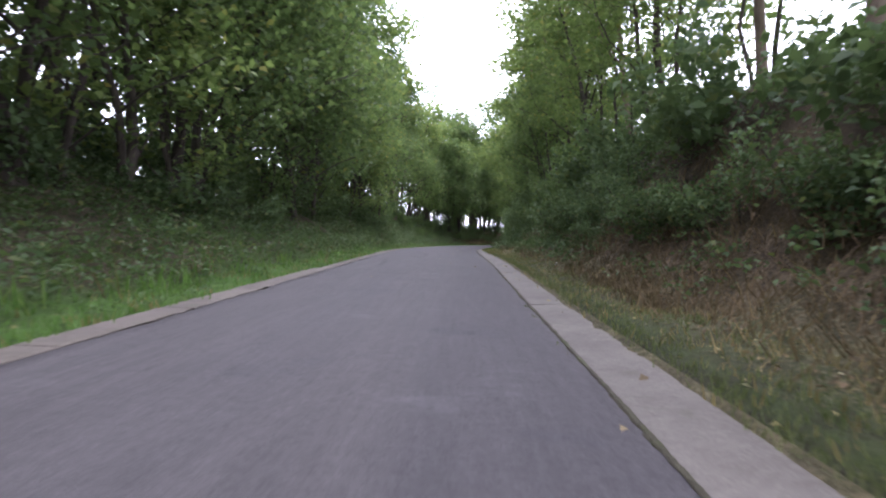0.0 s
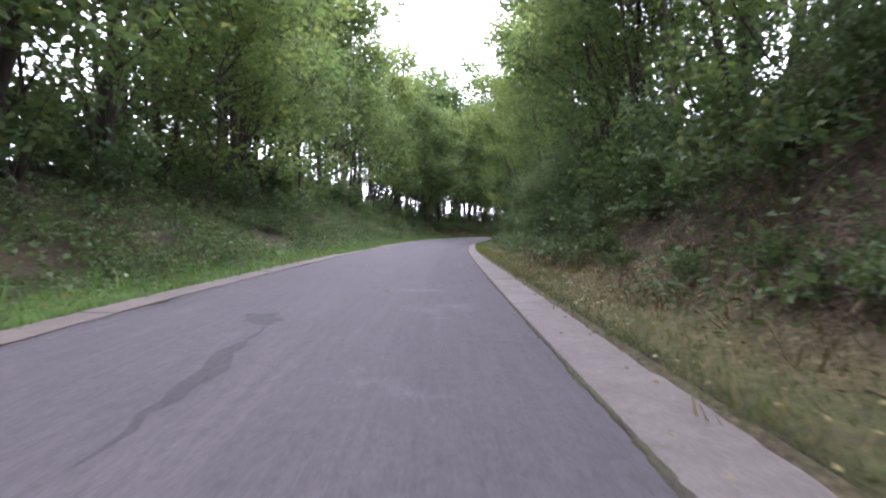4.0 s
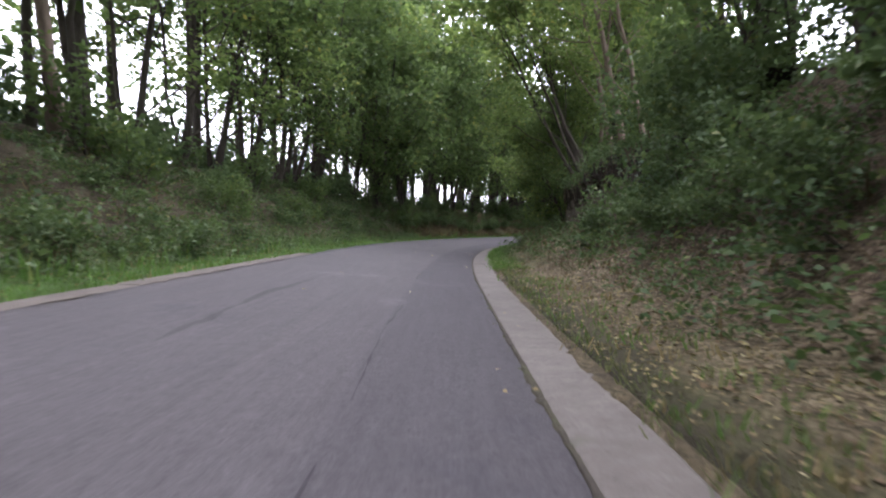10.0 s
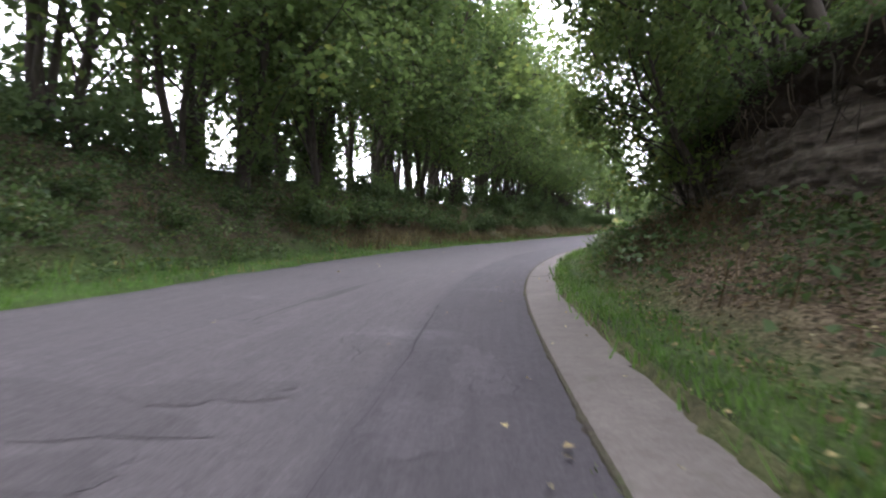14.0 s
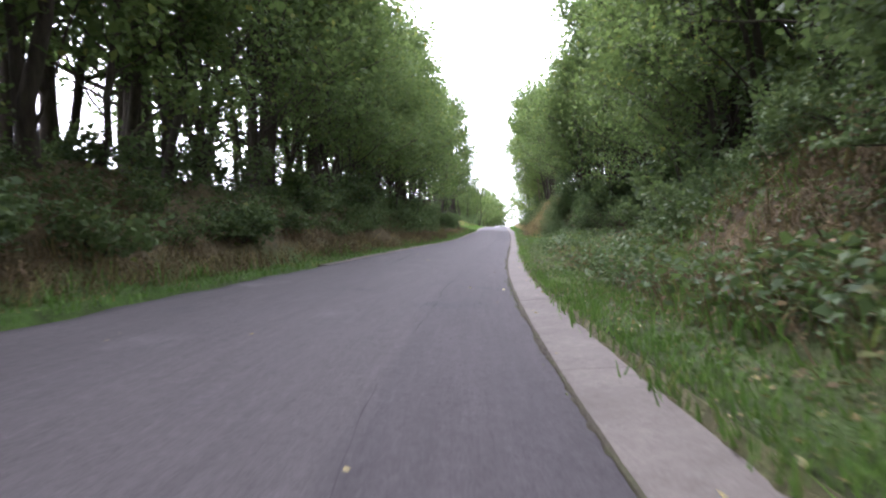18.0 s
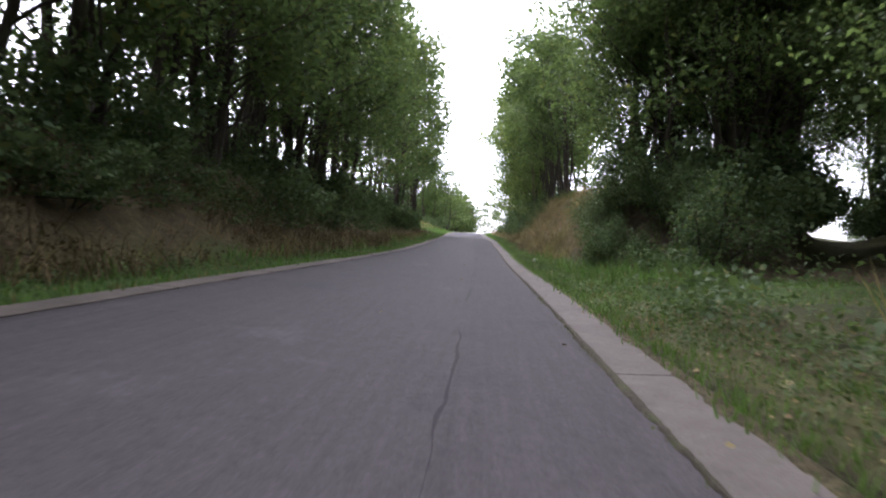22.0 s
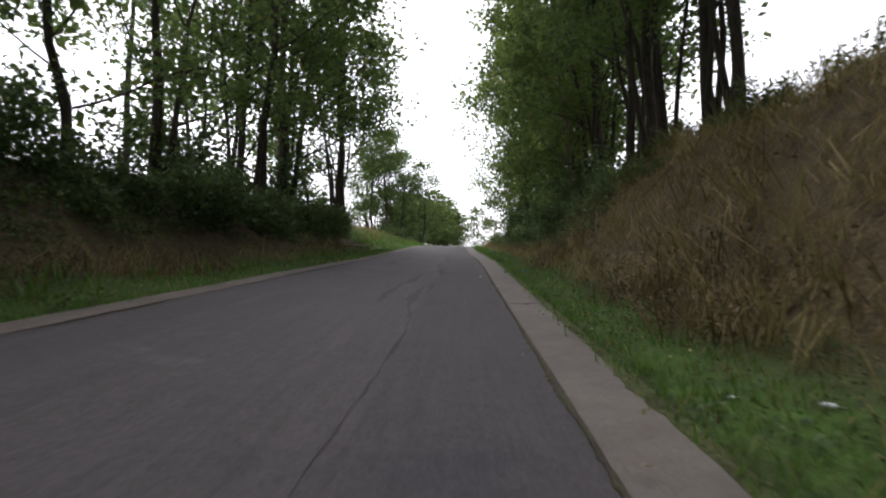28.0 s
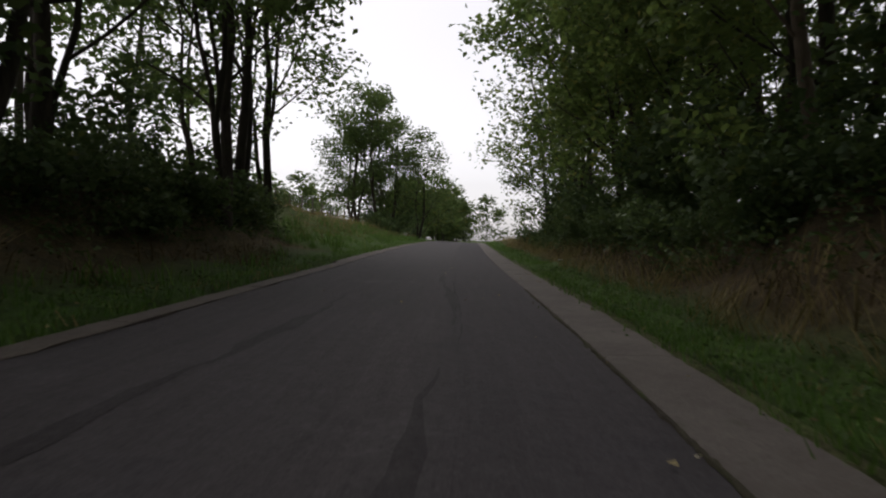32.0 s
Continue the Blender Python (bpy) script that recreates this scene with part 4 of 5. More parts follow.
def build_bush(rng, wide, high, n_leaf, leaf, mat_l, label, name="bush", category="bush", stems=4):
    """A bush at the origin: a few bare stems and a broken dome of leaves."""
    bush = tagged(new(name), label, category, "bushes on the banks")
    tips = []
    for i in range(stems):
        yaw = i * 2.4 + rng.uniform(-0.6, 0.6)
        b = branch((0, 0, -0.15), (math.cos(yaw) * 0.7, math.sin(yaw) * 0.7, 1.0), high * rng.uniform(0.6, 1.05), rng, 0.3, 0.0, 5)
        b[:, :2] *= wide / max(0.5, high) * 1.1
        v, f = tube(b, np.linspace(0.03, 0.008, len(b)), 4)
        part("stem", mesh_np("stem", v, f, BARK, True), bush)
        tips += [b[-1], b[-2], b[-3]]
    tips = np.array(tips)
    c = tips[rng.integers(0, len(tips), n_leaf)]
    g = rng.normal(0, 1, (n_leaf, 3))
    g /= np.linalg.norm(g, axis=1)[:, None]
    pos = c + g * (rng.uniform(0.1, 1, n_leaf) ** 0.5)[:, None] * np.array([wide * 0.3, wide * 0.3, high * 0.26])
    pos[:, 2] = np.maximum(pos[:, 2], 0.03)
    v, f = leaves(pos, leaf, leaf * 0.62, rng, 0.55, 0.35)
    part("foliage", mesh_np("foliage", v, f, mat_l), bush)
    return bush


def stand(proto, s, l, turn, size, lean=0.0, sink=0.12):
    """A copy of proto on the ground at (s, l); lean: radians by which it hangs towards the lane."""
    x, y = place(s, l)
    z = float(ground_z(s, l)) - sink
    th = float(np.interp(s, ST, TH))
    tilt = Matrix.Rotation(lean * (-1 if l > 0 else 1), 4, Vector((-math.sin(th), math.cos(th), 0)))
    return copy_thing(proto, Matrix.Translation((x, y, z)) @ tilt @ Euler((0, 0, turn)).to_matrix().to_4x4() @ Matrix.Diagonal((size, size, size, 1)))


def drop(thing):
    for o in (*thing.children_recursive, thing):
        bpy.data.objects.remove(o)


TR = np.random.default_rng(11)
L_DARK = "tall slender broadleaf tree with dark green crown"
L_PALE = "tall broadleaf tree with light yellowish green crown"
L_BARE = "tall tree with long bare trunk and high crown"
L_LOW = "broadleaf tree branching low, with dense green foliage"
BIG = [
    build_tree(TR, 19.0, 0.17, 0.1, 3.9, 3700, 0.235, LEAF_TREE, BARK, L_DARK, 14, (0.02, 0.02), forks=3),
    build_tree(TR, 20.0, 0.21, 0.13, 4.2, 3800, 0.24, LEAF_TREE, BARK, L_DARK, 14, (-0.03, 0.02), forks=2),
    build_tree(TR, 17.0, 0.14, 0.11, 3.5, 3700, 0.225, LEAF_LIGHT, BARK, L_PALE, 12, (0.05, -0.02), forks=2),
    build_tree(TR, 18.0, 0.16, 0.18, 3.5, 3700, 0.22, LEAF_LIGHT, BARK_PALE, "slender tree with pale bark and light green leaves", 13, (0.03, 0.05)),
    build_tree(TR, 20.0, 0.2, 0.24, 4.0, 3700, 0.245, LEAF_TREE, BARK, L_BARE, 12, (-0.04, 0.0), forks=3),
    build_tree(TR, 9.0, 0.11, 0.05, 2.7, 2800, 0.21, LEAF_TREE, BARK, L_LOW, 12, (0.06, 0.04)),
    build_tree(TR, 8.0, 0.10, 0.05, 2.6, 2700, 0.21, LEAF_LIGHT, BARK, L_LOW, 12, (-0.05, 0.05)),
    build_tree(TR, 13.0, 0.16, 0.05, 3.6, 3700, 0.24, LEAF_TREE, BARK, L_LOW, 13, (0.03, 0.02), forks=2),
    build_tree(TR, 13.0, 0.15, 0.12, 3.4, 7000, 0.14, LEAF_TREE, BARK, "bent tree with fine dark foliage above the bank", 14, (0.03, 0.02), forks=3),
    build_tree(TR, 12.0, 0.15, 0.34, 3.2, 6500, 0.14, LEAF_TREE, BARK, "tree with a raised crown of fine dark foliage", 13, (-0.03, 0.03), forks=2),
]
BACK = [
    build_tree(TR, 18.0, 0.20, 0.12, 3.9, 1350, 0.37, LEAF_TREE, BARK, L_DARK, 7, (0.03, 0.02)),
    build_tree(TR, 17.0, 0.17, 0.15, 3.7, 1350, 0.37, LEAF_LIGHT, BARK, L_PALE, 7, (-0.03, 0.0)),
]
POLES = [
    build_tree(TR, 11.0, 0.07, 0.3, 1.7, 520, 0.26, LEAF_TREE, BARK, "thin pole-like young tree with sparse leaves", 3, (0.05, 0.03)),
    build_tree(TR, 9.5, 0.055, 0.25, 1.6, 520, 0.26, LEAF_LIGHT, BARK, "thin pole-like young tree with sparse leaves", 3, (-0.06, 0.02)),
]
BUSHES = [
    build_bush(TR, 2.0, 2.0, 680, 0.21, LEAF_BUSH, "dense dark green bush on the bank"),
    build_bush(TR, 2.4, 1.6, 680, 0.21, LEAF_BUSH, "spreading dark green bush on the bank"),
    build_bush(TR, 1.6, 2.6, 650, 0.2, LEAF_TREE, "upright leafy green shrub under the trees"),
    build_bush(TR, 1.7, 1.3, 700, 0.155, LEAF_HERB, "low light green bush on the bank"),
    build_bush(TR, 2.0, 2.2, 3000, 0.1, LEAF_BUSH, "dense small-leaved dark green bush beside the track", stems=6),
    build_bush(TR, 2.1, 1.8, 1500, 0.14, LEAF_BUSH, "broad dark green bush hanging over the bank", stems=5),
    build_bush(TR, 1.5, 1.5, 1300, 0.13, LEAF_HERB, "loose green bramble bush on the bank", stems=5),
]


def plant(table, protos, rng, clear=0.5):
    """Rows of plants: from s, to s, step, from l, to l, size, size, most lean, and the choice of prototypes."""
    for s0, s1, gap, l0, l1, k0, k1, lean, kinds in table:
        s = s0
        while s < s1:
            l = rng.uniform(l0, l1)
            q = s + rng.uniform(-0.4, 0.4) * gap
            taken = protos is BIG and any(abs(q - a) < 1.3 and abs(l - b) < 1.6 for a, b, _, _ in TRUNKS)
            if not taken and not (l > 1 and track_gap(np.array(q), np.array(l)) > clear):
                stand(protos[rng.choice(kinds)], q, l, rng.uniform(0, 6.28), rng.uniform(k0, k1), rng.uniform(-0.02, lean))
            s += gap / float(stride(s))


PR = np.random.default_rng(5)
# trunks that stand out, each at its own place
TRUNKS = ((86.4, -9.6, 0.95, 2), (71.1, -9.5, 0.95, 1), (72.3, -9.9, 0.9, 0), (76.7, -9.7, 0.95, 4), (79.6, -10.2, 0.9, 2), (82.3, -10.0, 0.95, 0), (90.5, -9.9, 0.95, 2), (94.2, -10.0, 0.95, 4),
          (124.2, -9.0, 0.9, 1), (125.0, -9.6, 0.8, 4), (125.8, -9.0, 0.85, 0), (132.2, -9.2, 0.9, 1), (137.5, -10.6, 0.9, 0),
          (152.2, -7.9, 0.9, 1), (153.4, -8.3, 0.85, 4), (155.5, -7.5, 0.8, 0), (157.6, -8.0, 0.85, 1), (159.2, -8.6, 0.85, 0), (165.9, -8.0, 0.7, 1),
          (170.3, -6.9, 0.8, 1), (171.4, -8.1, 0.8, 0), (174.0, -7.1, 0.9, 1), (176.6, -7.8, 0.85, 0), (180.2, -6.1, 0.72, 4), (182.3, -6.7, 0.75, 4), (185.8, -6.9, 0.72, 4))
for s, l, k, kind in TRUNKS:
    stand(BIG[kind], s, l, s * 2.3, k, 0.03)
plant([
    # above the bank on the outer side of the bend
    (-12, 62, 3.3, -10.4, -8.2, 0.85, 1.05, 0.1, (0, 1, 2)),
    (-10, 60, 3.2, -8.8, -7.2, 0.8, 1.1, 0.1, (5, 6, 5)),
    (60, 110, 3.3, -11.6, -9.0, 0.85, 1.05, 0.1, (2, 2, 0, 3)),
    (110, 132, 3.3, -11.6, -9.0, 0.85, 1.05, 0.1, (0, 1, 1)),
    (84, 106, 4.2, -10.4, -8.4, 0.8, 1.15, 0.05, (5, 5, 6)),
    (133, 160, 3.6, -10.4, -7.6, 0.8, 1.0, 0.06, (0, 1, 4)),
    (147, 161, 4.0, -8.8, -7.2, 0.85, 1.2, 0.04, (5,)),
    (170.5, 186, 3.6, -8.6, -6.6, 0.75, 1.1, 0.04, (5,)),
    (176, 202, 3.2, 3.2, 4.8, 0.7, 1.0, 0.06, (6, 5)),
    # on the cut bank
    (-12, 26, 4.6, 5.2, 7.4, 0.9, 1.1, 0.1, (3,)),
    (26, 56, 4.0, 4.9, 7.0, 0.8, 1.0, 0.12, (2, 3, 3, 2)),
    (24, 54, 5.5, 4.8, 6.2, 0.8, 1.0, 0.1, (6,)),
    (124, 152, 5.5, -9.0, -7.7, 0.75, 0.95, 0.06, (7,)),
    (54, 76, 3.6, 4.8, 6.6, 0.8, 1.0, 0.16, (3, 2, 3)),
    (76, 94, 5.2, 5.0, 6.6, 0.75, 0.95, 0.2, (2, 3, 3)),
    (94, 112, 3.6, 5.0, 6.4, 0.8, 1.0, 0.12, (2, 0, 3)),
    (100, 113, 2.6, 5.4, 6.4, 0.75, 1.0, 0.08, (8,)),
    (82, 104, 5.0, -9.6, -8.4, 0.9, 1.05, 0.06, (7,)),
    (-2, 42, 3.6, -9.0, -7.6, 0.9, 1.1, 0.1, (7,)),
    (100, 124, 3.0, -12.0, -9.6, 1.1, 1.35, 0.05, (9, 1)),
    (92, 104, 5.0, -9.2, -7.9, 0.9, 1.1, 0.08, (7,)),
    (102, 130, 3.4, -9.6, -8.0, 0.85, 1.1, 0.08, (7, 7, 5)),
    (130, 150, 5.0, -9.2, -7.9, 0.9, 1.1, 0.08, (7,)),
    (98, 131, 3.2, 5.8, 7.8, 0.8, 1.05, 0.08, (8, 8, 7)),
    (112, 131, 4.0, 8.2, 10.5, 0.9, 1.1, 0.0, (8, 7)),
    (137, 147, 3.6, 5.8, 8.0, 0.7, 0.95, 0.05, (4, 8, 0)),
    (175.5, 202, 2.6, 3.4, 5.6, 0.8, 1.0, 0.08, (2, 2, 0)),
], BIG, PR)


def back_wood(rng):
    """Trees behind the first rows, which only fill the gaps: one mass of crowns and one of trunks."""
    rows = ((-12, 62, 4.0, -15, -11.5), (50, 84, 4.5, -12.5, -10.8), (62, 157, 5.0, -16, -12.5), (26, 60, 6.0, 8.5, 12), (97, 128, 5.0, 8, 12),
            (134, 146, 3.0, 9.5, 13), (112, 124, 3.0, 11, 15), (184, 204, 6.0, -17, -13), (184, 206, 3.6, 7.0, 12))
    s, l = [], []
    for s0, s1, gap, l0, l1 in rows:
        gap = gap / float(stride(0.5 * (s0 + s1)))
        q = np.arange(s0, s1, gap)
        s.append(q + rng.uniform(-0.4, 0.4, len(q)) * gap)
        l.append(rng.uniform(l0, l1, len(q)))
    s, l = np.concatenate(s), np.concatenate(l)
    keep = ~((l > 1) & (track_gap(s, l) > 0.1))
    at = on_ground(s[keep], l[keep], -0.1)
    for kid, name, mat in (("crown", "back_wood", LEAF_TREE), ("trunk", "trunk", BARK)):
        protos = []
        for p in BACK:
            src = [o for o in p.children if o.name.split(".")[0] == kid][0].data
            v, f = np.empty(len(src.vertices) * 3, np.float32), np.empty(len(src.loops), np.int32)
            src.vertices.foreach_get("co", v)
            src.loops.foreach_get("vertex_index", f)
            protos.append((v.reshape(-1, 3).astype(float), f.reshape(-1, 4)))
        v, f = scatter(protos, at, np.random.default_rng(41), (0.9, 1.1), 0.02)
        if kid == "crown":
            ob = tagged(new(name, mesh_np(name, v, f, mat)), "wood of broadleaf trees behind the first rows", "trees", kind="stuff")
        else:
            part(name, mesh_np(name, v, f, mat, True), ob)


back_wood(PR)


def back_thicket(rng):
    """Undergrowth behind the outer bank's first row of trees."""
    s = np.concatenate([np.arange(-12, 60, 2.4), np.arange(60, 102, 1.8), np.arange(138, 160, 1.9)])
    l = np.where(s < 60, -11.8, -12.2) + rng.uniform(-1.2, 1.0, len(s))
    protos = []
    for p in (BUSHES[2], BUSHES[0]):
        src = [o for o in p.children if o.name.split(".")[0] == "foliage"][0].data
        v, f = np.empty(len(src.vertices) * 3, np.float32), np.empty(len(src.loops), np.int32)
        src.vertices.foreach_get("co", v)
        src.loops.foreach_get("vertex_index", f)
        protos.append((v.reshape(-1, 3).astype(float), f.reshape(-1, 4)))
    v, f = scatter(protos, on_ground(s, l, -0.1), rng, (1.1, 1.7), 0.05)
    tagged(new("thicket", mesh_np("thicket", v, f, LEAF_BUSH)), "dark leafy thicket between the tree trunks", "undergrowth", kind="stuff")


back_thicket(np.random.default_rng(43))
PR = np.random.default_rng(8)
for k in range(24):
    # both sides of the field track, dense and dark
    q = PR.uniform(119, 136) if k < 12 else PR.uniform(141, 149)
    mid = track_mid(q)
    l = max(5.0, mid + 2.8) + PR.uniform(0, 3.5) if k < 12 else mid - 2.1 - PR.uniform(0, 2.0)
    if l > 4.6:
        stand(BIG[(8, 5, 0, 8, 1)[k % 5] if k < 12 else (4, 8, 0)[k % 3]], q, l, PR.uniform(0, 6.28), PR.uniform(0.75, 1.05))
for s, l, k, kind in ((112.0, -8.8, 0.85, 7), (118.0, -8.6, 0.8, 7), (120.6, -9.0, 1.05, 8), (123.0, -10.4, 1.1, 8), (131.5, -8.4, 1.0, 8), (134.5, -8.6, 1.0, 8), (137.6, -8.6, 1.0, 8), (141.0, -8.8, 1.0, 8), (145.0, -8.8, 1.0, 8), (148.6, -8.6, 0.95, 8), (151.2, -8.2, 0.95, 8), (127.2, -9.4, 1.1, 8), (130.0, -9.8, 1.1, 8), (55.6, 5.0, 0.62, 7), (59.6, 5.2, 0.62, 7), (69.0, 5.2, 0.8, 5), (72.6, 5.4, 0.85, 5), (75.6, 5.8, 0.6, 7), (66.4, 5.6, 0.7, 8), (74.2, 5.4, 0.7, 8), (48.0, 4.8, 0.8, 8), (51.0, 5.2, 0.75, 8), (46.4, 4.7, 0.85, 5), (49.6, 4.6, 0.9, 5),
                      (143.1, 4.7, 0.8, 8), (145.2, 5.4, 0.9, 5), (146.0, 5.8, 0.85, 8), (148.1, 5.0, 0.85, 8), (149.6, 5.4, 0.7, 7), (149.2, 4.8, 0.8, 9), (151.6, 5.4, 0.75, 9), (88.4, -10.4, 0.95, 7), (92.4, -10.2, 1.0, 7), (95.6, -10.4, 1.0, 7), (113.0, 5.2, 0.7, 8), (116.2, 5.6, 0.75, 8), (110.0, 5.0, 0.7, 8), (147.2, 5.3, 0.8, 8), (144.2, 5.0, 0.55, 8), (146.8, 7.4, 0.8, 0),
                      (161.6, 4.0, 0.6, 4), (163.6, 4.4, 0.66, 4), (165.5, 3.7, 0.7, 4), (166.8, 4.6, 0.62, 4), (168.0, 3.9, 0.66, 4), (173.2, 4.4, 0.75, 4), (174.4, 4.8, 0.75, 4), (175.2, 3.9, 0.7, 3),
                      (218.0, -5.0, 0.75, 7), (219.5, -11.0, 0.85, 7)):
    stand(BIG[kind], s, l, s * 1.7, k, 0.06)
for s, l, k in ((90.4, 4.7, 0.8), (93.0, 4.5, 0.9), (95.8, 4.6, 0.9), (98.4, 4.8, 0.85)):
    stand(BIG[2], s, l, s * 2.1, k, 0.4)
for s, l, k in ((93.6, 4.1, 0.7), (96.4, 3.9, 0.75), (99.4, 4.2, 0.75)):
    stand(BIG[5], s, l, s, k, 0.25)
for s, l, k in ((97.2, 3.8, 0.8), (98.6, 3.7, 0.8)):
    stand(BIG[6], s, l, s, k, 0.5)
for s, l, k in ((101.6, 4.1, 0.55), (104.0, 4.4, 0.6)):
    stand(BIG[8], s, l, s, k, 0.4)
for q in np.arange(140.0, 168.0, 2.8):
    # trees on either side of the field track, closing over it
    stand(BIG[8], q, track_mid(q) + 3.3, q * 1.7, PR.uniform(0.62, 0.85))
    stand(BIG[8 if q > 150 else 9], q + 1.2, track_mid(q) - 3.1, q * 2.9, PR.uniform(0.65, 0.85))
for q in np.arange(143.0, 168.0, 5.0):
    stand(BIG[9], q, track_mid(q) + 1.9, q * 1.3, PR.uniform(0.95, 1.1))
    stand(BIG[9], q + 2.0, track_mid(q) - 2.0, q * 1.9, PR.uniform(0.95, 1.1))
for s, l, k in ((215, -8.2, 0.85), (218, -7.0, 0.8), (221, -8.6, 1.0), (217, -9.8, 0.95)):
    stand(BIG[7], s, l, s, k)
for s, l, k in ((106.3, 4.2, 0.6), (107.5, 3.9, 0.6), (109.0, 3.8, 0.6), (110.5, 4.0, 0.65), (112.0, 4.2, 0.6), (128.6, 6.4, 0.6), (129.8, 6.9, 0.7), (130.8, 7.6, 0.75), (132.0, 8.2, 0.7), (127.6, 5.8, 0.55), (129.0, -6.6, 0.5), (130.6, -6.9, 0.55), (132.4, -7.0, 0.6), (134.0, -7.1, 0.5), (115.0, -6.7, 0.5), (117.2, -6.9, 0.55)):
    stand(BUSHES[5], s, l, s * 1.9, k)
for s, l, k, kind in ((139.9, 2.65, 0.62, 3), (140.9, 2.7, 0.66, 6), (141.7, 2.6, 0.5, 3)):
    stand(BUSHES[kind], s, l, s, k)
for s, l, k in ((131.2, 7.2, 0.85), (135.6, 10.2, 0.9), (139.0, 12.2, 0.85), (142.2, 13.9, 0.85)):
    stand(BIG[8], s, l, s, k)
    stand(BUSHES[int(s) % 2], s + 0.6, l + 0.2, s, 1.3)
plant([
    (-12, 60, 9, -11, -8.4, 0.8, 1.1, 0.05, (0, 1)),
    (60, 134, 8.0, -11.5, -9.0, 0.8, 1.1, 0.05, (0, 1)),
    (134, 160, 7.0, -10, -7.0, 0.8, 1.1, 0.05, (0, 1)),
    (171, 186, 6.0, -9, -7.0, 0.8, 1.1, 0.05, (0, 1)),
    (-12, 110, 9.0, 5.2, 8, 0.8, 1.1, 0.1, (0, 1)),
    (175, 196, 4.0, 3.8, 8, 0.8, 1.1, 0.05, (0, 1)),
], POLES, PR)
plant([
    (-12, 60, 2.4, -9.2, -7.2, 0.7, 1.05, 0.0, (0, 1, 2)),
    (60, 134, 2.3, -9.6, -7.8, 0.7, 1.05, 0.0, (0, 1, 2)),
    (46, 76, 1.8, -6.8, -5.4, 0.35, 0.55, 0.0, (0, 3, 5)),
    (74, 104, 2.0, -7.8, -6.6, 0.5, 0.75, 0.0, (3, 3, 2)),
    (100, 184, 2.3, -7.6, -6.3, 0.55, 0.85, 0.0, (0, 1)),
    (-12, 30, 1.0, 2.5, 3.0, 0.45, 0.75, 0.15, (5, 5, 6)),
    (18, 46, 1.2, 2.5, 3.7, 0.6, 0.95, 0.1, (5, 5, 6, 2)),
    (48, 66, 1.5, 3.3, 4.2, 0.75, 1.1, 0.12, (5,)),
    (66, 77, 0.9, 3.2, 4.3, 0.6, 0.85, 0.12, (5,)),
    (46, 67, 1.2, 2.75, 3.7, 0.5, 0.8, 0.1, (5, 5, 6)),
    (20, 42, 1.5, 1.9, 2.5, 0.28, 0.4, 0.0, (6, 5)),
    (55, 64, 2.6, 1.8, 2.3, 0.35, 0.5, 0.0, (6, 5)),
    (67, 73, 1.0, 2.7, 3.3, 0.4, 0.6, 0.1, (5,)),
    (137.6, 143.0, 1.3, 2.5, 3.1, 0.3, 0.45, 0.0, (6,)),
    (97, 112, 1.8, 4.7, 5.8, 0.7, 0.95, 0.1, (0, 1)),
    (107, 122, 1.2, 3.9, 4.9, 0.6, 0.9, 0.05, (5,)),
    (106, 128, 1.6, 5.2, 7.4, 0.9, 1.35, 0.0, (0, 1, 2)),
    (136.5, 147.4, 1.1, 3.5, 4.6, 0.8, 1.1, 0.05, (4,)),
    (140.5, 147.2, 1.1, 2.6, 3.3, 0.5, 0.8, 0.1, (4,)),
    (157.5, 165, 1.1, 3.9, 4.6, 0.3, 0.45, 0.0, (5,)),
    (161, 170, 1.3, 3.7, 4.6, 0.35, 0.6, 0.0, (0, 1, 6)),
    (163.5, 173, 1.1, 2.8, 3.4, 0.3, 0.5, 0.05, (5, 6)),
    (173, 200, 0.9, 2.8, 3.5, 0.4, 0.75, 0.05, (5, 0, 5, 1)),
    (164, 186, 1.4, -7.2, -5.9, 0.5, 0.8, 0.0, (0, 1)),
    (213, 224, 1.8, -10, -6.5, 1.0, 1.4, 0.0, (0, 1)),
], BUSHES, PR)


def far_wood(rng):
    """The wood beyond the crest, too far off to tell tree from tree."""
    crown, wood = [], []
    kids = {o.name.split(".")[0]: o for o in BIG[7].children}
    for src, out in ((kids["crown"], crown), (kids["trunk"], wood)):
        v = np.empty(len(src.data.vertices) * 3, np.float32)
        src.data.vertices.foreach_get("co", v)
        f = np.empty(len(src.data.loops), np.int32)
        src.data.loops.foreach_get("vertex_index", f)
        out += [v.reshape(-1, 3).astype(float), f.reshape(-1, 4)]
    keep = crown[1][::3]
    quads = crown[0][keep]
    mid = quads.mean(1, keepdims=True)
    crown = [(mid + (quads - mid) * 2.0).reshape(-1, 3), np.arange(keep.size).reshape(-1, 4)]
    s = rng.uniform(252, 286, 30)
    l = np.where(rng.uniform(0, 1, 30) < 0.75, rng.uniform(-12, 0, 30), rng.uniform(-34, 4, 30))
    at = on_ground(s, l)
    one = np.random.default_rng(3)
    v, f = scatter([(crown[0] * np.array([1.1, 1.1, 0.8]) - np.array([0, 0, 0.8]), crown[1])], at, one, (0.85, 1.2), 0.0)
    ob = tagged(new("far_wood", mesh_np("far_wood", v, f, LEAF_TREE)), "distant wood beyond the crest of the lane", "trees", kind="stuff")
    one = np.random.default_rng(3)
    v, f = scatter([(wood[0] * 0.8, wood[1])], at, one, (0.85, 1.2), 0.0)
    part("trunk", mesh_np("trunk", v, f, BARK), ob)


far_wood(PR)


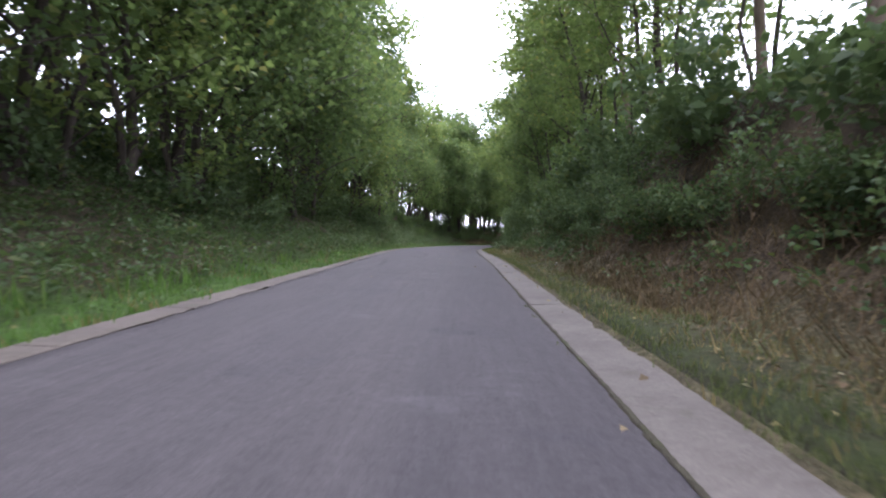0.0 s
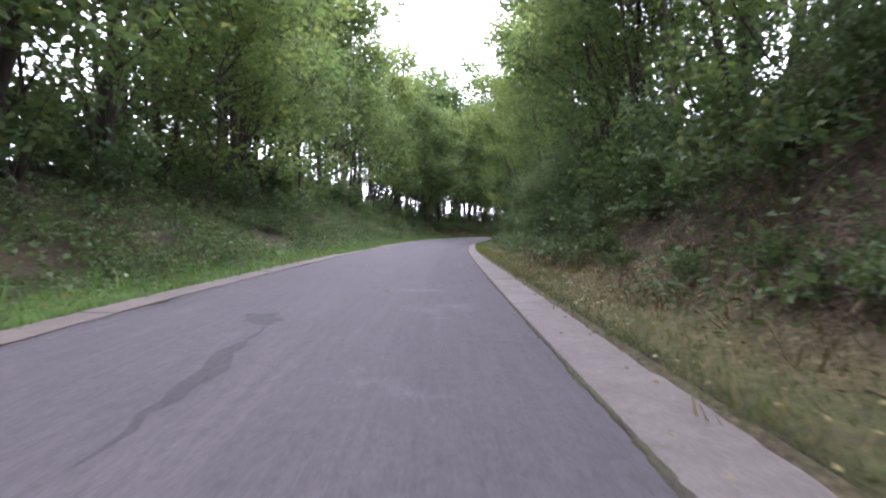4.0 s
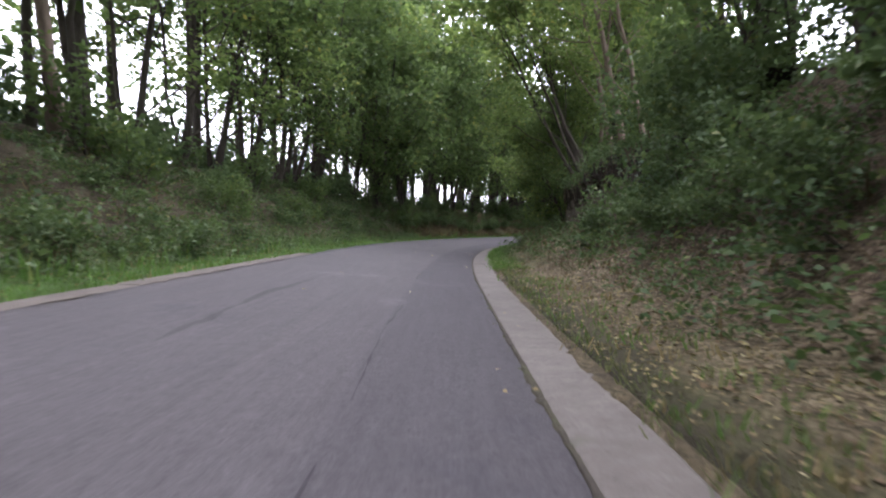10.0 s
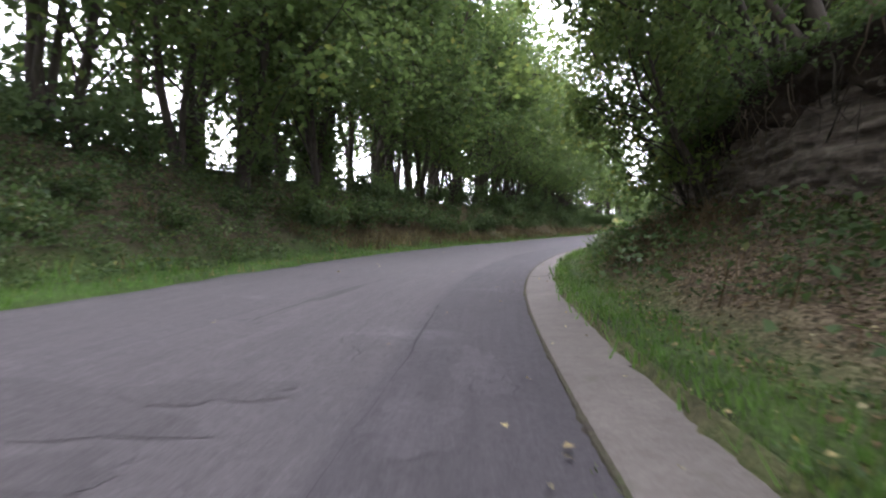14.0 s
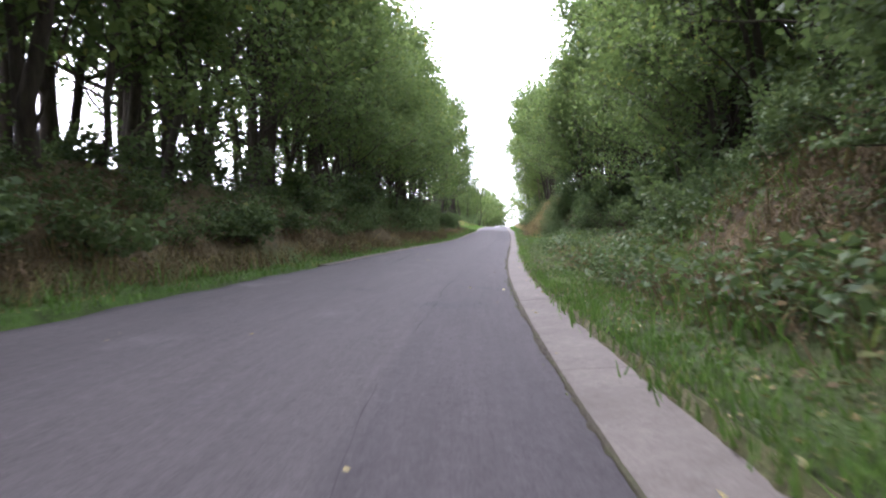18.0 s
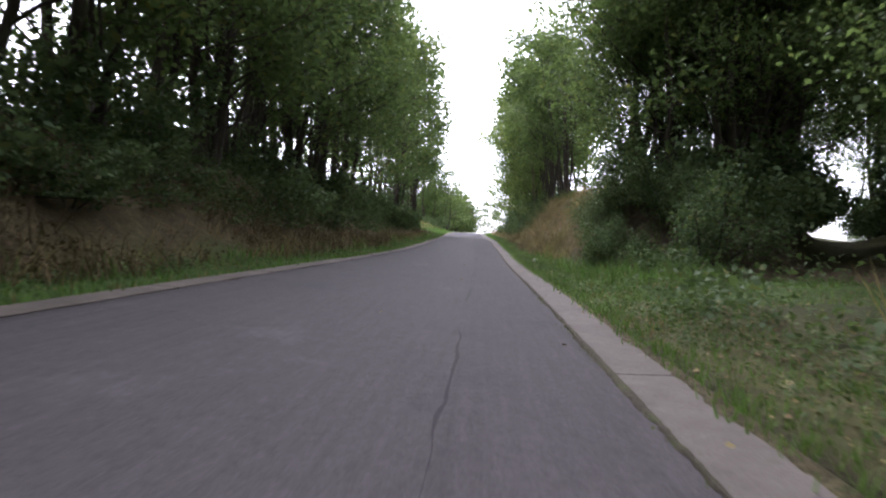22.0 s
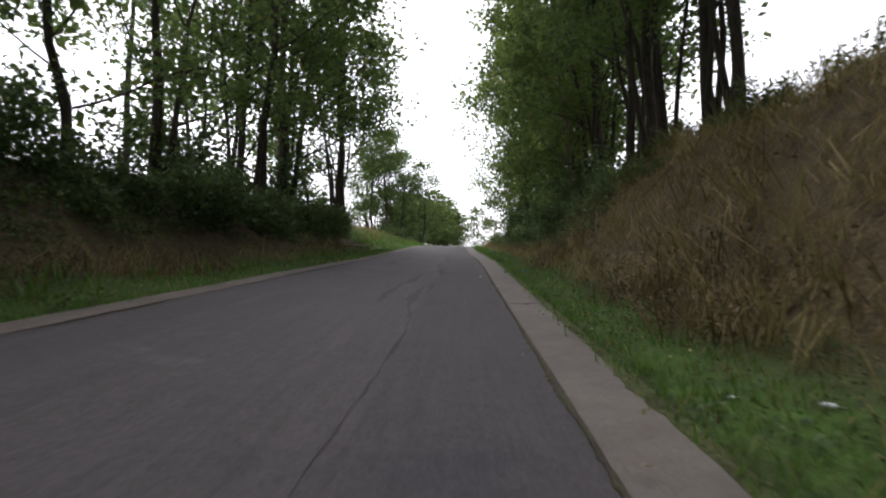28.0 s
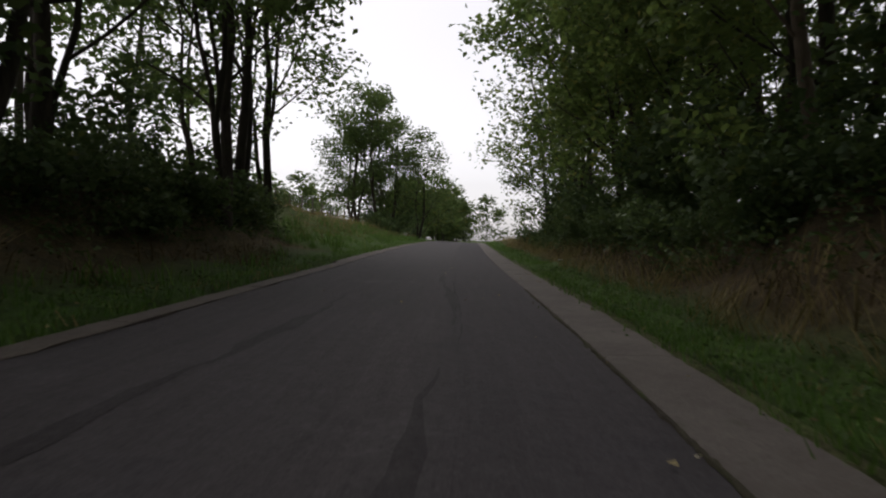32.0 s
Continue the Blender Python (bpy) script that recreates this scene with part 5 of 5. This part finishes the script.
def hedge(table, rng):
    """Bushes behind the first ones and along the field track, grown into one another."""
    at = []
    for s0, s1, gap, l0, l1 in table:
        q = np.arange(s0, s1, gap / float(stride(0.5 * (s0 + s1))))
        q = q + rng.uniform(-0.4, 0.4, len(q)) * gap
        l = rng.uniform(l0, l1, len(q))
        keep = ~((l > 1) & (track_gap(q, l) > 0.4))
        at.append(on_ground(q[keep], l[keep], -0.12))
    q = np.arange(139.0, 168.0, 0.8)
    for side in (2.1, -2.0):
        at.append(on_ground(q, track_mid(q) + side + rng.uniform(-0.2, 0.5, len(q)) * np.sign(side), -0.12))
    protos = []
    for p in (BUSHES[0], BUSHES[2], BUSHES[5]):
        src = [o for o in p.children if o.name.split(".")[0] == "foliage"][0].data
        v, f = np.empty(len(src.vertices) * 3, np.float32), np.empty(len(src.loops), np.int32)
        src.vertices.foreach_get("co", v)
        src.loops.foreach_get("vertex_index", f)
        protos.append((v.reshape(-1, 3).astype(float), f.reshape(-1, 4)))
    v, f = scatter(protos, np.concatenate(at), rng, (0.75, 1.15), 0.05)
    tagged(new("hedge", mesh_np("hedge", v, f, LEAF_BUSH)), "tangled dark green bushes behind the first ones", "undergrowth", kind="stuff")


hedge([(-12, 60, 2.6, -10.6, -9.2), (134, 160, 2.4, -9.0, -7.6), (170, 186, 2.2, -9.0, -7.4), (26, 56, 3.6, 4.2, 5.8), (116, 134, 1.4, 8.4, 10.5), (127, 136, 0.9, 7.4, 10.4),
       (138, 147, 2.2, 5.2, 6.6), (173.5, 202, 1.5, 3.4, 4.6), (-12, 30, 2.4, 3.2, 4.2), (46, 68, 2.6, 4.0, 4.8), (64, 80, 1.2, 4.4, 5.8), (160, 171, 2.4, -8.6, -7.4)], np.random.default_rng(47))
for p in BIG + BACK + POLES + BUSHES:
    drop(p)


# ---------------------------------------------------------------- low plants
GR = np.random.default_rng(21)


def spots(s0, s1, d0, d1, per_m2, side, bias=1.0):
    """Random places between two distances from the lane's edge."""
    n = int((s1 - s0) * float(stride(0.5 * (s0 + s1))) * (d1 - d0) * per_m2)
    s = GR.uniform(s0, s1, n)
    d = d0 + (d1 - d0) * GR.uniform(0, 1, n) ** bias
    return s, (kerb_w(s) + d) if side > 0 else (-road_w(s) - 0.28 - d)


TUFT = [blades(7, 0.12, 0.08, GR, 0.008, 0.6, True) for _ in range(4)]
TALL = [blades(9, 0.36, 0.1, GR, 0.011, 0.7) for _ in range(4)]
DRY = [blades(13, 0.45, 0.15, GR, 0.0065, 0.97) for _ in range(3)] + [blades(10, 0.55, 0.12, GR, 0.0055, 0.75) for _ in range(2)]


def herb(n, high, wide, leaf):
    c = np.stack([GR.normal(0, wide, n), GR.normal(0, wide, n), GR.uniform(0.02, high, n)], 1)
    return leaves(c, leaf, leaf * 0.6, GR, 0.6, 0.3)


HERB = [herb(34, 0.38, 0.19, 0.078) for _ in range(4)]
WEED = [herb(16, 0.09, 0.09, 0.032) for _ in range(4)]
IVY = [herb(26, 0.14, 0.2, 0.082) for _ in range(4)]
ROOTY = [blades(11, 0.22, 0.16, GR, 0.006, 0.95, True) for _ in range(4)]
DEADHERB = [join([herb(10, 0.32, 0.17, 0.055), blades(5, 0.45, 0.12, GR, 0.007, 0.95)]) for _ in range(4)]
FALLEN = [leaves(np.array([[0, 0, 0.012]]), 0.052, 0.04, GR, 1.0, 0.0) for _ in range(6)]


def stuff(name, protos, areas, mat, label, category, size=(0.7, 1.3), tip=0.15, patchy=None):
    at = []
    for a in areas:
        s, l = spots(*a)
        if patchy is not None:
            s, l = thin(s, l, GR, 0.5, patchy)
        g = (l > 1) & (track_gap(s, l) > 0.35) & (GR.uniform(0, 1, len(s)) < 0.75)
        at.append(on_ground(s[~g], l[~g]))
    v, f = scatter(protos, np.concatenate(at), GR, size, tip)
    return tagged(new(name, mesh_np(name, v, f, mat)), label, category, kind="stuff")


stuff("verge_grass", TUFT, [
    (-10, 190, 0.0, 0.9, 22, -1), (184, 225, 0.0, 2.2, 12, -1), (76, 180, 0.07, 0.2, 120, 1), 
    (76, 94, 0.02, 0.75, 36, 1), (93, 103, 0.5, 1.0, 30, 1), (101, 116, 0.02, 0.95, 60, 1), (44, 76, 0.1, 1.0, 12, 1), (108, 132, 0.02, 4.0, 18, 1), (132.5, 140, 0.05, 5.0, 34, 1), (122, 133, 0.1, 4.5, 6, 1), (138, 150, 0.02, 1.3, 36, 1), (150, 200, 0.02, 0.85, 30, 1), (200, 225, 0.0, 2.0, 12, 1),
], GRASS, "short green grass on the verges", "grass", (0.6, 1.3))
stuff("olive_grass", TUFT, [
    (-6, 76, 0.07, 0.2, 130, 1), (-6, 42, 0.05, 1.0, 48, 1), (42, 60, 0.05, 1.3, 34, 1), (60, 76, 0.05, 1.0, 9, 1), (112, 130, 0.5, 4.2, 7, 1), (147, 170, 0.9, 4.4, 16, 1),
], OLIVE, "short olive-green grass along the kerb", "grass", (0.4, 0.9), 0.25)
stuff("root_mat", ROOTY, [
    (-6, 22, 0.9, 2.6, 22, 1), (22, 46, 1.0, 2.6, 10, 1), (94, 126, 1.0, 3.8, 16, 1),
], LEAF_DEAD, "matted dead stalks and roots on the bank", "undergrowth", (0.6, 1.4), 0.5)
stuff("yellowed_grass", TUFT, [
    (-6, 38, 0.02, 1.3, 10, 1), (38, 64, 0.02, 1.2, 24, 1), (64, 76, 0.02, 1.2, 3, 1), (112, 128, 0.8, 4.5, 4, 1), (128, 140, 0.05, 3.0, 12, 1), (140, 170, 0.1, 1.4, 9, 1), (-8, 180, 0.1, 1.1, 3, -1),
], STRAW, "yellowed short grass on the verges", "grass", (0.6, 1.3), 0.3)
stuff("tall_grass", TALL, [
    (-8, 180, 0.6, 1.2, 3, -1), (96, 110, 0.8, 1.8, 8, 1), (110, 126, 1.6, 5, 3, 1), (134, 141, 0.8, 3.6, 9, 1), (136, 150, 0.5, 1.7, 3, 1),
    (184, 215, 0.8, 3.5, 6, -1),
], GRASS, "long lush grass at the foot of the banks", "grass", (0.6, 1.2))
stuff("verge_weeds", WEED, [
    (133, 150, 0.02, 2.6, 34, 1), (42, 96, 1.2, 2.6, 8, 1), (78, 108, 0.1, 0.9, 10, 1), (112, 132, 0.3, 4.0, 24, 1), (150, 180, 0.02, 1.2, 14, 1), (-8, 180, 0.0, 0.9, 7, -1),
], LEAF_HERB, "low leafy green weeds among the verge grass", "weeds", (0.7, 1.5), 0.2)
stuff("dry_grass", DRY, [
    (146, 166, 1.0, 4.4, 26, 1), (166, 172, 0.9, 3.4, 10, 1), (172, 200, 0.8, 1.9, 9, 1), (192, 206, 1.8, 3.6, 6, 1), (112, 126, 3.2, 5.5, 4, 1), (120, 129, 2.2, 4.6, 9, 1), (98, 172, 0.8, 1.9, 6, -1), (184, 225, 2.0, 7, 5, -1),
    (200, 240, 1.5, 8, 4, 1),
], STRAW, "dry straw-coloured grass on the slopes", "dry grass", (0.3, 1.2), 0.6, -0.95)
stuff("bank_herbs", HERB, [
    (-10, 36, 0.8, 4.4, 9, -1), (36, 58, 0.8, 4.4, 3.5, -1), (58, 100, 0.8, 4.6, 3.5, -1), (100, 184, 2.3, 4.6, 8, -1), (18, 46, 1.0, 4.0, 8, 1), (46, 66, 1.5, 4.0, 9, 1), (66, 76, 1.4, 3.4, 2, 1), (76, 98, 0.9, 3.0, 2.2, 1),
    (94, 114, 0.9, 1.8, 11, 1), (100, 112, 2.0, 3.4, 3, 1), (46, 72, 0.9, 2.2, 2.2, 1), (112, 131, 0.9, 4.2, 7, 1), (112, 128, 4.0, 7, 6, 1), (132, 142, 2.2, 4.5, 8, 1), (164, 200, 1.6, 3.6, 9, 1),
], LEAF_HERB, "nettles and brambles on the banks", "undergrowth", (0.7, 1.5), 0.2, -0.75)
stuff("bank_ivy", IVY, [
    (-10, 100, 2.5, 4.6, 4, -1), (100, 186, 2.2, 4.9, 11, -1), (34, 100, 0.9, 4.5, 14, -1), (20, 76, 2.2, 5.2, 7, 1), (-6, 20, 1.4, 5.2, 6, 1), (76, 112, 1.4, 3.3, 1.5, 1), (40, 52, 2.3, 4.4, 10, 1), (52, 68, 2.6, 4.4, 14, 1), (68, 76, 1.8, 3.0, 5, 1), (76, 112, 4.2, 5.4, 9, 1), (164, 200, 2.4, 5, 8, 1),
], LEAF_BUSH, "dark ivy and ground cover on the banks", "undergrowth", (0.7, 1.4), 0.2, -0.7)
stuff("withered_plants", DEADHERB, [
    (-6, 24, 0.9, 3.0, 12, 1), (24, 48, 0.9, 3.6, 6, 1), (48, 94, 1.2, 3.4, 3, 1), (94, 112, 1.1, 3.6, 32, 1), (138.5, 145, 1.9, 3.2, 26, 1), (98, 150, 0.6, 3.2, 20, -1), (-8, 34, 0.8, 2.4, 1.5, -1), (34, 98, 0.7, 4.2, 2, -1), (150, 180, 0.8, 1.9, 9, -1),
    (104, 127, 0.9, 4.6, 6, 1), (164, 200, 1.2, 3.2, 9, 1), (148, 168, 0.75, 1.7, 26, 1), (148, 168, 1.9, 4.2, 2, 1),
], LEAF_DEAD, "withered brown plants on the banks", "undergrowth", (0.7, 1.3), 0.25, -0.3)
stuff("fallen_leaves", FALLEN, [
    (-6, 112, 0.05, 1.4, 20, 1), (34, 64, 0.2, 2.2, 150, 1), (64, 78, 0.2, 2.2, 60, 1), (62, 82, 0.1, 2.4, 45, 1), (78, 100, 0.5, 1.6, 20, 1), (78, 100, 1.6, 3.2, 10, 1), (108, 134, 0.05, 4.0, 22, 1), (140, 170, 0.05, 1.5, 8, 1), (-6, 180, 0.0, 1.0, 4, -1),
], LEAF_FALL, "fallen yellow and brown leaves on the verges", "fallen leaves", (0.4, 1.1), 0.3)
stuff("leaf_litter", FALLEN, [
    (-6, 20, 0.6, 2.8, 110, 1), (20, 45, 0.6, 3.0, 110, 1), (45, 76, 0.5, 2.3, 100, 1), (76, 112, 0.5, 2.3, 150, 1), (76, 112, 2.3, 3.5, 110, 1), (108, 134, 0.2, 4.5, 60, 1), (98, 150, 0.5, 2.4, 60, -1),
], LEAF_DEAD, "brown leaf litter covering the foot of the banks", "fallen leaves", (0.5, 1.25), 0.4)


def road_leaves():
    n = 300
    s = GR.uniform(-4, 180, n)
    l = np.where(GR.uniform(0, 1, n) < 0.6, GR.normal(0.15, 0.3, n), GR.uniform(-3.8, 0.4, n))
    l = np.clip(l, -3.3, 0.36)
    x, y = place(s, l)
    z = np.where(l > 0, np.interp(s, ST, RZ) + 0.038, road_z(s, l) + 0.01)
    v, f = scatter(FALLEN, np.stack([x, y, z], -1), GR, (0.6, 1.2), 0.1)
    tagged(new("leaves_on_lane", mesh_np("leaves_on_lane", v, f, LEAF_FALL)), "scattered yellow leaves lying on the asphalt", "fallen leaves", kind="stuff")


road_leaves()


def hanging_ivy():
    """Ivy and soil that hang over the rock's upper edge."""
    n = 700
    s = GR.uniform(71, 111, n)
    x, y = place(s, 0.48 + 3.5 + GR.uniform(-0.14, 0.5, n))
    z = np.interp(s, ST, RZ) + 3.15 + 0.2 * np.sin(s * 0.55 + 1) - GR.uniform(-0.15, 0.55, n) ** 2 * 2
    v, f = scatter(IVY, np.stack([x, y, z], -1), GR, (0.8, 1.5), 0.6)
    tagged(new("hanging_ivy", mesh_np("hanging_ivy", v, f, LEAF_BUSH)), "dark ivy hanging over the edge of the rock", "undergrowth", kind="stuff")


hanging_ivy()


def joint_weeds():
    """Moss and small grass in the joint between asphalt and kerb, thickest by the field track."""
    n = 1200
    s = np.where(GR.uniform(0, 1, n) < 0.6, GR.uniform(110, 137, n), GR.uniform(-5, 175, n))
    s, _ = thin(s, 0 * s, GR, 0.9, 0.1)
    x, y = place(s, GR.normal(-0.028, 0.016, len(s)))
    tufts = [blades(8, 0.04, 0.03, GR, 0.006, 0.95) for _ in range(4)]
    v, f = scatter(tufts, np.stack([x, y, np.interp(s, ST, RZ) + 0.006], -1), GR, (0.6, 1.5), 0.2)
    tagged(new("joint_weeds", mesh_np("joint_weeds", v, f, MOSS)), "moss and short weeds in the joint beside the kerb", "weeds", kind="stuff")


joint_weeds()


def joint_moss():
    """A broken strip of moss and dirt in the joint between asphalt and kerb."""
    s = np.arange(-5, 176, 0.06)
    rng = np.random.default_rng(71)
    much = np.clip(np.interp(s, [-5, 104, 110, 142, 150, 176], [0.0, 0.0, 0.4, 0.5, 0.1, 0.0]) + 0.25 * wobble(s, 0 * s, 0.7) + 0.25 * wobble(s, 0 * s + 3, 2.3), 0, 1.3)
    wide = np.clip(0.045 * much + rng.normal(0, 0.008, len(s)) + 0.008 * np.sin(s * 3.1), 0.001, 0.08)
    rows = []
    for l, up in ((-wide - 0.012, 0.003), (-0.5 * wide - 0.008, 0.016), (-0.006 + 0 * s, 0.013), (0.014 + 0.1 * wide, 0.012)):
        x, y = place(s, l)
        rows.append(np.stack([x, y, road_z(s, np.minimum(l, 0)) + up + rng.normal(0, 0.003, len(s))], -1))
    me = mesh_np("joint_moss", np.stack(rows, 1).reshape(-1, 3), grid_faces(len(s), 4), DIRT)
    tagged(new("joint_moss", me), "strip of moss and dirt along the kerb's inner edge", "moss", kind="stuff")


joint_moss()


# ---------------------------------------------------------------- litter, fence, dead wood
def crumple(name, size, mat, rng, n=9, flat=0.45):
    """A crumpled sheet gathered into a lump."""
    u = np.linspace(0, 1, n)
    a, b = np.meshgrid(u, u, indexing="ij")
    th, ph = a * np.pi, b * 2 * np.pi
    r = 1 + rng.normal(0, 0.3, a.shape)
    r[:, -1] = r[:, 0]
    r[0], r[-1] = r[0, 0], r[-1, 0]
    v = np.stack([np.sin(th) * np.cos(ph) * r * size[0], np.sin(th) * np.sin(ph) * r * size[1], np.cos(th) * r * size[2] * flat], -1)
    return mesh_np(name, v.reshape(-1, 3), grid_faces(n, n), mat)


def lay(me, name, s, l, turn, label, category, lift=0.03):
    x, y = place(s, l)
    ob = new(name, me)
    ob.location, ob.rotation_euler = (x, y, float(ground_z(s, l)) + lift), (0, 0, turn)
    return tagged(ob, label, category)


LR = np.random.default_rng(31)
lay(crumple("plastic_bag", (0.13, 0.08, 0.13), WHITE_PLASTIC, LR, 15), "plastic_bag", 145.9, 1.0, 0.4, "crumpled white plastic bag lying in the verge grass", "litter", 0.05)
for s, l, k in ((154.0, 0.85, 0.032), (153.6, 1.16, 0.042), (20.8, 1.44, 0.05), (51.4, 1.7, 0.055), (51.15, 2.0, 0.05), (183.2, 1.75, 0.07)):
    lay(crumple("paper_scrap", (k, k * 0.6, k * 0.5), WHITE_PLASTIC, LR), "paper_scrap", s, l, LR.uniform(0, 6), "small crumpled white scrap on the verge", "litter", 0.02)
lay(crumple("blue_wrapper", (0.06, 0.045, 0.06), BLUE_PLASTIC, LR), "blue_wrapper", 165.9, 0.86, 0.5, "crumpled blue and white wrapper in the grass", "litter", 0.03)


def build_can():
    n = 14
    prof = ((0.0, 0.0), (0.024, 0.0), (0.031, 0.008), (0.033, 0.03), (0.029, 0.06), (0.033, 0.09), (0.031, 0.108), (0.026, 0.115), (0.0, 0.113))
    a = np.linspace(0, 2 * np.pi, n + 1)
    v = np.array([[(r * math.cos(t), h, r * math.sin(t) * (0.75 if 0.02 < h < 0.1 else 1)) for t in a] for r, h in prof])
    return mesh_np("drink_can", v.reshape(-1, 3), grid_faces(len(prof), n + 1), TIN, True)


lay(build_can(), "drink_can", 54.4, 2.05, 0.9, "dented silver drink can among fallen leaves", "can", 0.03)


def build_stick(rng, length, r):
    b = branch((0, 0, 0), (1, 0.1, 0.0), length, rng, 0.2, 0.0, 6)
    b[:, 2] = 0.02 + np.abs(b[:, 2]) * 0.3
    return tube(b, np.linspace(r, r * 0.4, len(b)), 5)


for k in range(26):
    s = LR.uniform(2, 60) if k < 16 else LR.uniform(108, 165)
    v, f = build_stick(LR, LR.uniform(0.3, 1.1), LR.uniform(0.008, 0.02))
    l = LR.uniform(1.4, 2.9)
    x, y = place(s, l)
    e = 0.15
    gx = float(ground_z(s, l + e) - ground_z(s, l - e)) / (2 * e)
    th = float(np.interp(s, ST, TH))
    ob = tagged(new("dead_branch", mesh_np("dead_branch", v, f, TWIG, True)), "bare dead branch lying on the bank", "branch", "dead branches on the banks")
    ob.matrix_world = Matrix.Translation((x, y, float(ground_z(s, l)))) @ Matrix.Rotation(th, 4, "Z") @ Matrix.Rotation(-math.atan(gx), 4, "Y") @ Matrix.Rotation(LR.uniform(0, 6.28), 4, "Z")


def build_fence():
    """Low stock fence on the open bank beyond the trees."""
    fence = tagged(new("fence"), "low wooden post and wire stock fence", "fence")
    tops = []
    for k in range(9):
        s, l = 197 + k * 2.6, -10.2 - 0.06 * k
        x, y = place(s, l)
        z = float(ground_z(s, l))
        pts = [(x, y, z - 0.2), (x + 0.01, y, z + 0.5), (x + 0.02, y + 0.01, z + 1.15), (x + 0.02, y + 0.01, z + 1.19)]
        v, f = tube(pts, (0.05, 0.048, 0.045, 0.02), 7)
        part("post", mesh_np("post", v, f, POST_WOOD, True), fence)
        tops.append((float(x), float(y), z))
    for h in (0.45, 0.8, 1.1):
        v, f = tube([(x, y, z + h) for x, y, z in tops], np.full(len(tops), 0.003), 4)
        part("wire", mesh_np("wire", v, f, WIRE), fence)


build_fence()
